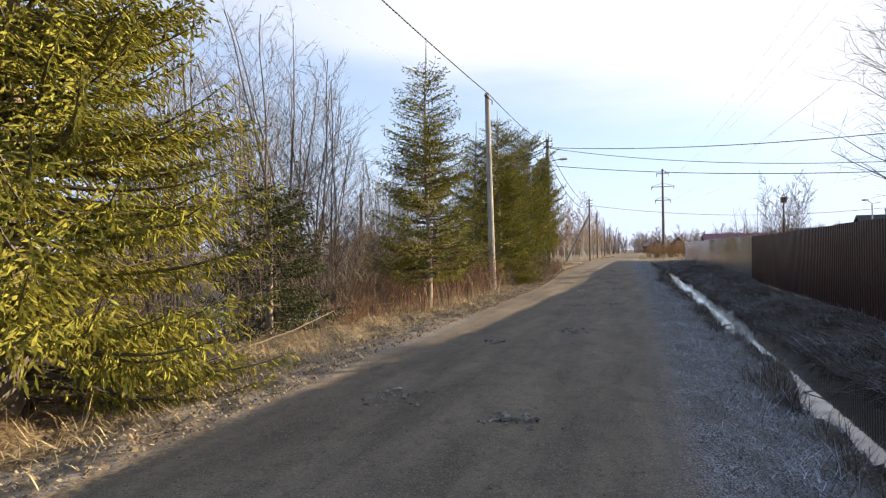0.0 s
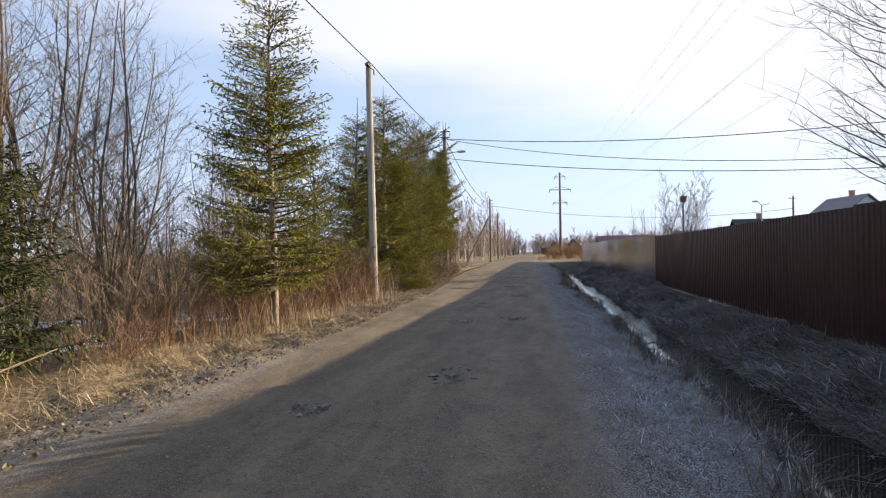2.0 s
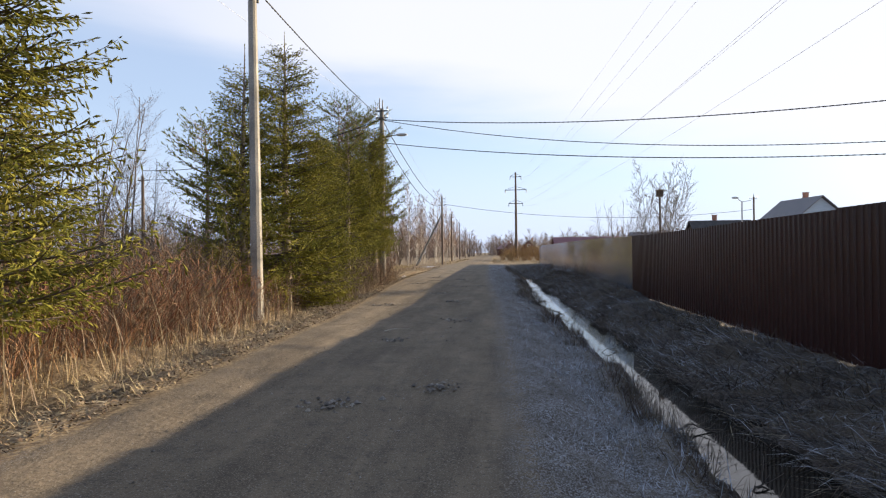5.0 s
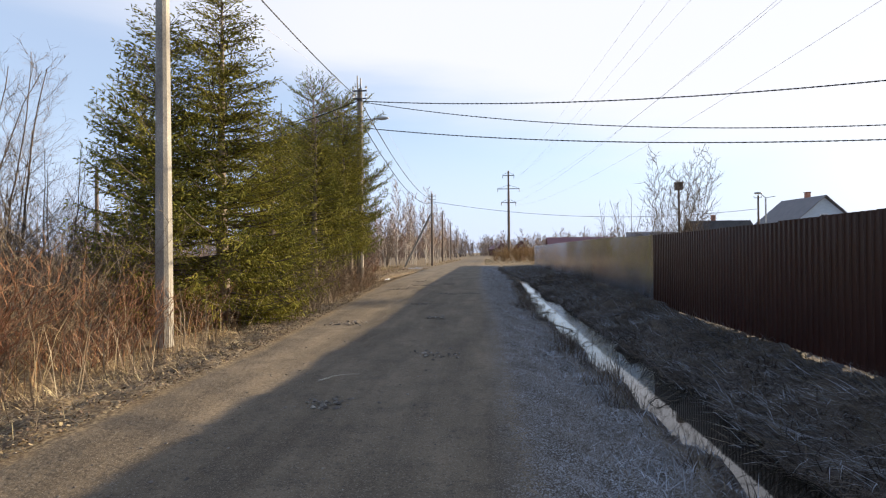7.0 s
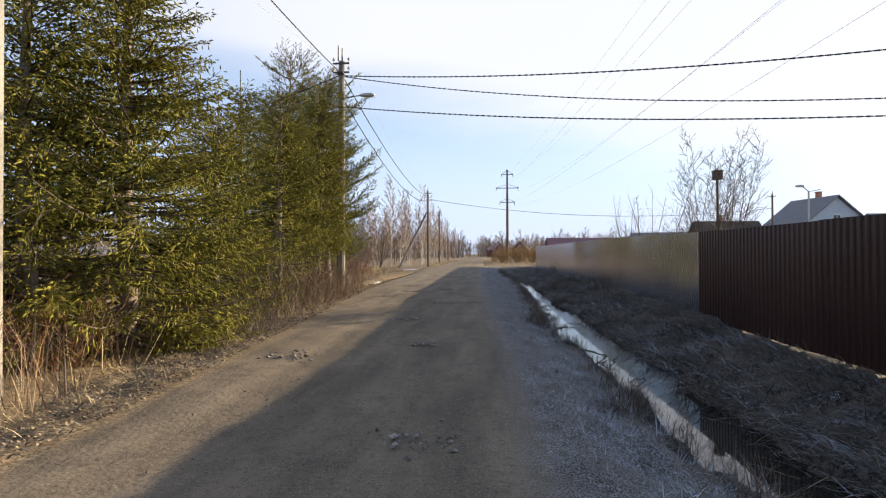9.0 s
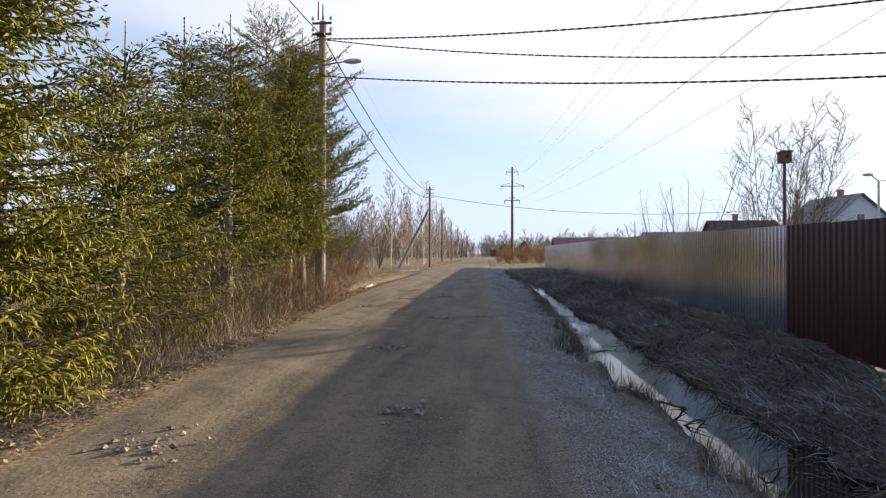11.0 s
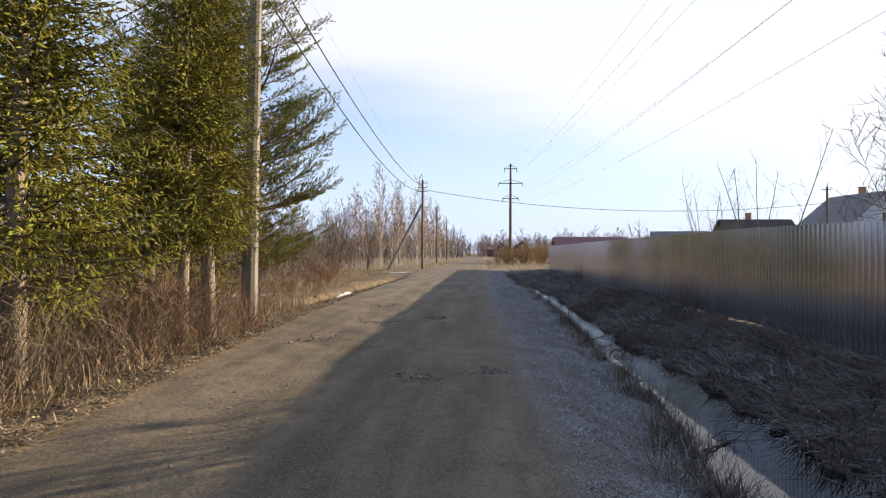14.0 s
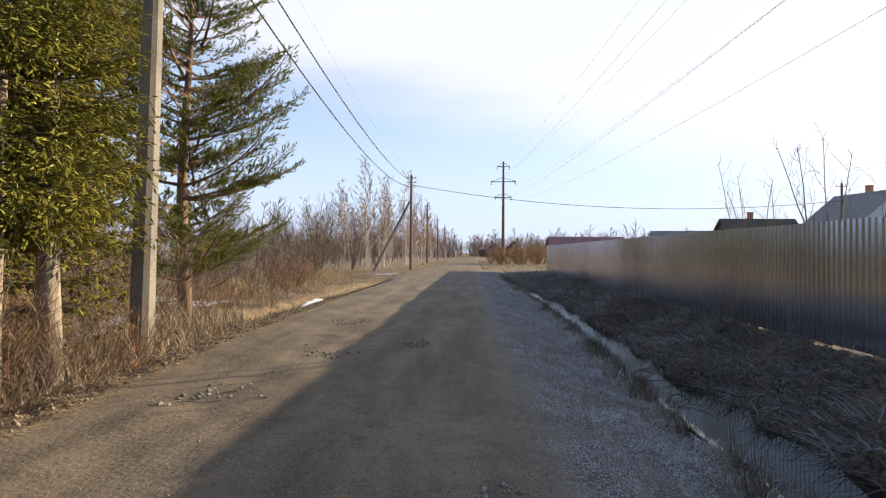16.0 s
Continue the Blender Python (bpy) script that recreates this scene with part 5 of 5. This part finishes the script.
def bottle():
    ob = thing("bottle", "dark plastic bottle floating in the ditch", "bottle", at=(2.35, 30.9, WATER + 0.015))
    ob.rotation_euler = (0, radians(88), radians(20))
    bm = bmesh.new()
    prof = ((0, 0.0), (0.035, 0.005), (0.04, 0.03), (0.04, 0.17), (0.03, 0.21), (0.014, 0.24), (0.014, 0.265))
    rings = [[bm.verts.new((r * math.cos(a * math.pi / 6), r * math.sin(a * math.pi / 6), z)) for a in range(12)] for r, z in prof[1:]]
    for a, b in zip(rings, rings[1:]):
        for i in range(12):
            bm.faces.new((a[i], a[(i + 1) % 12], b[(i + 1) % 12], b[i]))
    bm.faces.new(rings[0][::-1])
    part("body", bm, M_WIRE, ob, smooth=True)
    bm = bmesh.new()
    bm_rod(bm, (0, 0, 0.262), (0, 0, 0.285), 0.017, seg=12)
    part("cap", bm, M_LAMP, ob, "pale screw cap")


bottle()


# ---- grass, reeds, litter and stones ----
def blades(name, label, xs, ys, length, width, lean, material, rng, heading=None, curl=0.5, dz=0.0, zfun=None):
    """Many bent blades that grow from the land at xs, ys; lean 0 stands up, 1 lies flat."""
    n = len(xs)
    z = land(xs, ys) + dz
    a = rng.uniform(0, 2 * np.pi, n) if heading is None else heading + 0.7 * rng.randn(n)
    L = length[0] + (length[1] - length[0]) * rng.rand(n) ** 1.6
    le = np.clip(lean[0] + (lean[1] - lean[0]) * rng.rand(n), 0, 0.99)
    th = le * np.pi / 2
    th2 = np.clip(th + curl * rng.rand(n), 0, 1.75)
    h = np.stack([np.cos(a), np.sin(a), 0 * a], -1)
    s = np.stack([-np.sin(a), np.cos(a), 0 * a], -1) * (width * rng.uniform(0.6, 1.3, n))[:, None]
    b = np.stack([xs, ys, z - 0.01], -1)
    up = np.array([0, 0, 1.0])
    m = b + (h * np.sin(th)[:, None] + up * np.cos(th)[:, None]) * (L * 0.5)[:, None]
    t = m + (h * np.sin(th2)[:, None] + up * np.cos(th2)[:, None]) * (L * 0.5)[:, None]
    V = np.stack([b - s, b + s, m - s * 0.8, m + s * 0.8, t], 1).reshape(-1, 3)
    i = np.arange(n)[:, None] * 5
    F = np.concatenate([i + [0, 1, 3], i + [0, 3, 2], i + [2, 3, 4]], 0)
    tagged(new(name, mesh_np(name, V, F, material)), label, "grass", kind="stuff")


M_STRAW = mat("dry_straw", ((0.26, 0.18, 0.09), (0.44, 0.33, 0.18)), 1.5, 0.8, 0, fine=8, island=0.35)
M_STRAW_PALE = mat("pale_flat_straw", ((0.30, 0.225, 0.13), (0.54, 0.43, 0.27)), 1.5, 0.8, 0, fine=8, island=0.4)
M_REED = mat("reddish_dry_stalks", ((0.17, 0.085, 0.05), (0.32, 0.18, 0.10)), 0.8, 0.8, 0, fine=8, island=0.35)
M_FROSTGRASS = mat("frosted_grass", ((0.15, 0.135, 0.125), (0.52, 0.56, 0.64)), 2.5, 0.85, 0, fine=9, island=0.45)
M_BANKGRASS = mat("matted_bank_grass", ((0.08, 0.058, 0.044), (0.20, 0.155, 0.12)), 1.2, 0.85, 0, fine=7, island=0.6)
M_STALK = mat("pale_dead_stalks", ((0.17, 0.125, 0.085), (0.36, 0.29, 0.215)), 1.0, 0.8, 0, fine=8, island=0.4)
M_LEAF = mat("dead_leaves", ((0.15, 0.105, 0.068), (0.30, 0.23, 0.155)), 3, 0.85, 0, fine=12, island=0.45)
M_STONE = mat("road_stones", ((0.13, 0.115, 0.10), (0.30, 0.27, 0.245)), 6, 0.9, 0.2, fine=40, island=0.4)


def grow_grass():
    rng = np.random.RandomState(9)

    def clumped(n, x0, x1, y0, y1, power=1.0, seed=0.0, cut=-0.4):
        """Points over a strip, thicker in clumps; x0 and x1 may follow y."""
        y = y0 + (y1 - y0) * rng.rand(n) ** power
        u = rng.rand(n)
        a = x0(y) if callable(x0) else x0
        b = x1(y) if callable(x1) else x1
        x = a + (b - a) * u
        keep = wobble(x * 1.4, y * 1.2, 1.0, seed) + 0.5 * rng.randn(n) > cut
        return x[keep], y[keep]

    x, y = clumped(58000, lambda v: road_left(v) - 2.6, lambda v: road_left(v) - 0.12, 0, 62, 1.3, 1.0)
    keep = rng.rand(len(x)) < 0.15 + 0.85 * smooth(0.15, 0.9, road_left(y) - x)
    x, y = x[keep], y[keep]
    blades("dry_grass", "flattened pale straw grass along the road verge", x, y, (0.08, 0.30), 0.0036, (0.5, 0.98), M_STRAW_PALE, rng)
    x, y = clumped(10000, lambda v: road_left(v) - 4.6, lambda v: road_left(v) - 1.5, 3, 62, 1.1, 2.0, 0.0)
    blades("dry_grass", "standing dry straw and sedge beside the verge", x, y, (0.18, 0.55), 0.0034, (0.1, 0.75), M_STRAW, rng)
    x, y = clumped(3600, lambda v: road_left(v) - 4.2, lambda v: road_left(v) - 1.6, 11, 36, 1.0, 3.0, 0.1)
    blades("dry_stalks", "reddish-brown dry stalks in the brush", x, y, (0.4, 1.25), 0.0036, (0.0, 0.28), M_REED, rng, curl=0.3)
    x, y = clumped(9000, lambda v: road_left(v) - 2.4, lambda v: road_left(v) - 0.55, 24.5, 39, 1.0, 4.0, -0.1)
    blades("dry_stalks", "tangle of pale dry stalks under the conifers", x, y, (0.3, 1.0), 0.0042, (0.05, 0.6), M_STALK, rng, curl=0.8)
    x, y = clumped(1500, lambda v: road_left(v) - 3.6, lambda v: road_left(v) - 1.0, 12, 23, 1.0, 6.0, 0.0)
    blades("dry_stalks", "tall pale dry stalks standing in the brush", x, y, (0.5, 1.5), 0.0042, (0.0, 0.45), M_STALK, rng, curl=0.7)
    x, y = clumped(12000, lambda v: road_left(v) - 1.25, lambda v: road_left(v) - 0.05, 11, 36, 1.0, 7.0, -0.5)
    blades("plant_litter", "flat chips and broken stalks littering the verge", x, y, (0.05, 0.20), 0.0065, (0.90, 0.99), M_STALK, rng, curl=0.1, dz=0.02)
    x, y = clumped(9000, -13.0, lambda v: road_left(v) - 0.5, 37, 66, 1.0, 2.5, -0.1)
    blades("dry_grass", "rusty brown dead grass in the clearing", x, y, (0.10, 0.35), 0.006, (0.2, 0.9), M_REED, rng)
    x, y = clumped(26000, -16, lambda v: road_left(v) - 4.0, 4, 75, 1.0, 5.0, -0.2)
    blades("dry_grass", "rough dry marsh grass", x, y, (0.25, 0.8), 0.006, (0.1, 0.7), M_STRAW, rng)
    x, y = clumped(64000, lambda v: road_right(v) + 0.25, lambda v: ditch_mid(v) - ditch_half(v) - 0.15, 0, 62, 1.3, 4.0, -0.2)
    keep = rng.rand(len(x)) < 0.06 + 0.94 * smooth(0.25, 0.95, x - road_right(y))
    x, y = x[keep], y[keep]
    blades("frosted_grass", "short frosted grey grass on the gravel verge", x, y, (0.05, 0.20), 0.0026, (0.35, 0.96), M_FROSTGRASS, rng)
    k = rng.rand(len(x)) < 0.16
    blades("verge_grass", "dull brown straw among the frosted grass", x[k] + 0.04, y[k], (0.06, 0.24), 0.003, (0.4, 0.96), M_BANKGRASS, rng)
    y = rng.uniform(0, 66, 16000)
    x = ditch_mid(y) - ditch_half(y) - 0.10 + 0.12 * rng.randn(16000)
    keep = wobble(x, y, 1.8, 6.0) > 0.05
    blades("ditch_grass", "dark tufts hanging over the ditch edge", x[keep], y[keep], (0.10, 0.34), 0.003, (0.1, 0.9), M_BANKGRASS, rng)
    cy = rng.uniform(2, 60, 90)
    y = np.repeat(cy, 70) + 0.14 * rng.randn(90 * 70)
    x = ditch_mid(y) - ditch_half(y) - 0.16 + 0.08 * rng.randn(90 * 70) - np.repeat(0.35 * rng.rand(90) ** 2, 70)
    blades("ditch_grass", "thick dark sedge tufts leaning over the water", x, y, (0.18, 0.45), 0.0035, (0.15, 0.85), M_BANKGRASS, rng)
    cy = np.concatenate([rng.uniform(14, 60, 60), rng.uniform(29, 50, 70)])
    cx = ditch_mid(cy) - ditch_half(cy) * rng.uniform(0.2, 1.0, 130)
    x2, y2 = np.repeat(cx, 40) + 0.06 * rng.randn(5200), np.repeat(cy, 40) + 0.12 * rng.randn(5200)
    blades("ditch_grass", "drowned dark sedge and litter in the ditch water", x2, y2, (0.12, 0.34), 0.0035, (0.1, 0.9), M_BANKGRASS, rng, curl=0.9, dz=np.maximum(WATER - land(x2, y2), 0) * 0.8)
    k = rng.rand(len(x)) < 0.3
    blades("frosted_grass", "frosted tips on the sedge tufts", x[k], y[k], (0.15, 0.36), 0.0028, (0.3, 0.9), M_FROSTGRASS, rng)
    x, y = clumped(46000, lambda v: ditch_mid(v) + ditch_half(v) + 0.08, 4.75, 3, 72, 1.15, 7.0, -0.5)
    blades("bank_grass", "matted dark grass lying on the ditch bank", x, y, (0.18, 0.60), 0.0042, (0.55, 0.98), M_BANKGRASS, rng, heading=np.pi + 1.6 * wobble(x, y, 1.1, 2.0), curl=0.35)
    x2, y2 = clumped(16000, lambda v: ditch_mid(v) + ditch_half(v) + 0.05, 4.7, 3, 62, 1.1, 3.0, 0.25)
    blades("bank_grass", "brown grass tussocks standing on the ditch bank", x2, y2, (0.10, 0.38), 0.004, (0.2, 0.9), M_BANKGRASS, rng, heading=np.pi + 1.6 * wobble(x2, y2, 1.7, 6.0), curl=0.7)
    x2, y2 = clumped(2600, lambda v: ditch_mid(v) + ditch_half(v) + 0.1, 4.6, 4, 60, 1.1, 9.0, 0.0)
    blades("fallen_reeds", "long pale reed stems lying across the ditch bank", x2, y2, (0.5, 1.1), 0.004, (0.80, 0.97), M_STALK, rng, heading=np.pi + 1.2 * wobble(x2, y2, 0.8, 5.0), curl=0.15, dz=0.06)
    k = rng.rand(len(x)) < 0.45
    blades("bank_grass", "frosted pale stems lying on the ditch bank", x[k], y[k] + 0.05, (0.15, 0.50), 0.0042, (0.6, 0.95), M_FROSTGRASS, rng, heading=np.pi + 0.6 * np.sin(y[k] * 0.9), curl=0.6, dz=0.06)
    x, y = clumped(5000, 4.0, 4.84, 3, 74, 1.0, 8.0, -0.2)
    blades("dry_grass", "pale straw in the light under the fence", x, y, (0.06, 0.2), 0.003, (0.4, 0.95), M_STRAW, rng)
    # tall dead weeds against the fence
    y = np.concatenate([rng.normal(40.0, 0.8, 160), rng.normal(56.5, 0.8, 120), rng.normal(48.5, 0.6, 60)])
    x = 4.45 + 0.2 * rng.randn(len(y))
    x = np.minimum(x, 4.78)
    blades("dead_weeds", "tall thin brown weeds against the fence", x, y, (0.5, 1.25), 0.004, (0.0, 0.25), M_BANKGRASS, rng, curl=0.25)
    x, y = clumped(14000, -8, 14, 74, 125, 1.0, 2.0, -0.3)
    keep = (x < road_left(y) - 0.3) | (x > road_right(y) + 0.4)
    blades("dry_grass", "rough straw field beyond the ditch end", x[keep], y[keep], (0.15, 0.5), 0.010, (0.2, 0.9), M_STRAW, rng)
    # dead leaves
    n = 16000
    y = rng.uniform(1, 52, n)
    x = road_left(y) - 0.05 - np.abs(rng.normal(0, 0.6, n))
    c = np.stack([x, y, land(x, y) + 0.012 + 0.02 * rng.rand(n)], -1)
    a = rng.uniform(0, 6.28, n)
    u = np.stack([np.cos(a), np.sin(a), 0.5 * rng.randn(n)], -1) * rng.uniform(0.006, 0.018, (n, 1))
    w = np.stack([-np.sin(a), np.cos(a), 0.5 * rng.randn(n)], -1) * rng.uniform(0.006, 0.02, (n, 1))
    V = np.stack([c - u, c + w, c + u, c - w], 1).reshape(-1, 3)
    tagged(new("dead_leaves", mesh_np("dead_leaves", V, np.arange(4 * n).reshape(-1, 4), M_LEAF)), "pale dead leaves strewn along the verge", "leaves", kind="stuff")


grow_grass()


def strew_stones():
    rng = np.random.RandomState(12)
    base = np.array([(0, 0, 1), (1, 0, 0.1), (0.31, 0.95, 0), (-0.81, 0.59, 0.1), (-0.81, -0.59, 0), (0.31, -0.95, 0.1), (0, 0, -0.8)])
    tri = np.array([(0, 1, 2), (0, 2, 3), (0, 3, 4), (0, 4, 5), (0, 5, 1), (6, 2, 1), (6, 3, 2), (6, 4, 3), (6, 5, 4), (6, 1, 5)])
    n = 15000
    y = 60 * rng.rand(n) ** 1.2
    k = rng.rand(n)
    rl, rr = road_left(y), road_right(y)
    x = np.where(k < 0.50, rr + 0.15 + np.abs(rng.normal(0, 0.40, n)), np.where(k < 0.58, rl + rng.normal(0, 0.2, n), rl + (rr - rl) * rng.rand(n)))
    x = np.where((k < 0.5) & (x > ditch_mid(y) - ditch_half(y) - 0.15), rr + 0.3 * rng.rand(n), x)
    r = 0.004 + 0.014 * rng.rand(n) ** 4 + 0.012 * (k < 0.5) * rng.rand(n) ** 5
    hx, hy, hr = [], [], []
    for cx, cy, cr in HOLES:
        m = 64
        hx.append(cx + cr * 0.55 * rng.randn(m)); hy.append(cy + cr * 0.5 * rng.randn(m)); hr.append(0.009 + 0.030 * rng.rand(m) ** 2.5)
    x, y, r = np.concatenate([x, *hx]), np.concatenate([y, *hy]), np.concatenate([r, *hr])
    n = len(x)
    c = np.stack([x, y, land(x, y) - 0.012 + r * 0.2], -1)
    a = rng.uniform(0, 6.28, n)
    B = base[None] * (1 + 0.25 * rng.randn(n, 7, 1)) * r[:, None, None] * np.array([1, 0.8, 0.6])
    X = B[..., 0] * np.cos(a)[:, None] - B[..., 1] * np.sin(a)[:, None]
    Y = B[..., 0] * np.sin(a)[:, None] + B[..., 1] * np.cos(a)[:, None]
    V = np.stack([X, Y, B[..., 2]], -1) + c[:, None]
    F = (np.arange(n)[:, None, None] * 7 + tri[None]).reshape(-1, 3)
    tagged(new("stones", mesh_np("stones", V.reshape(-1, 3), F, M_STONE)), "loose grey stones and grit on the road", "stones", kind="stuff")


strew_stones()
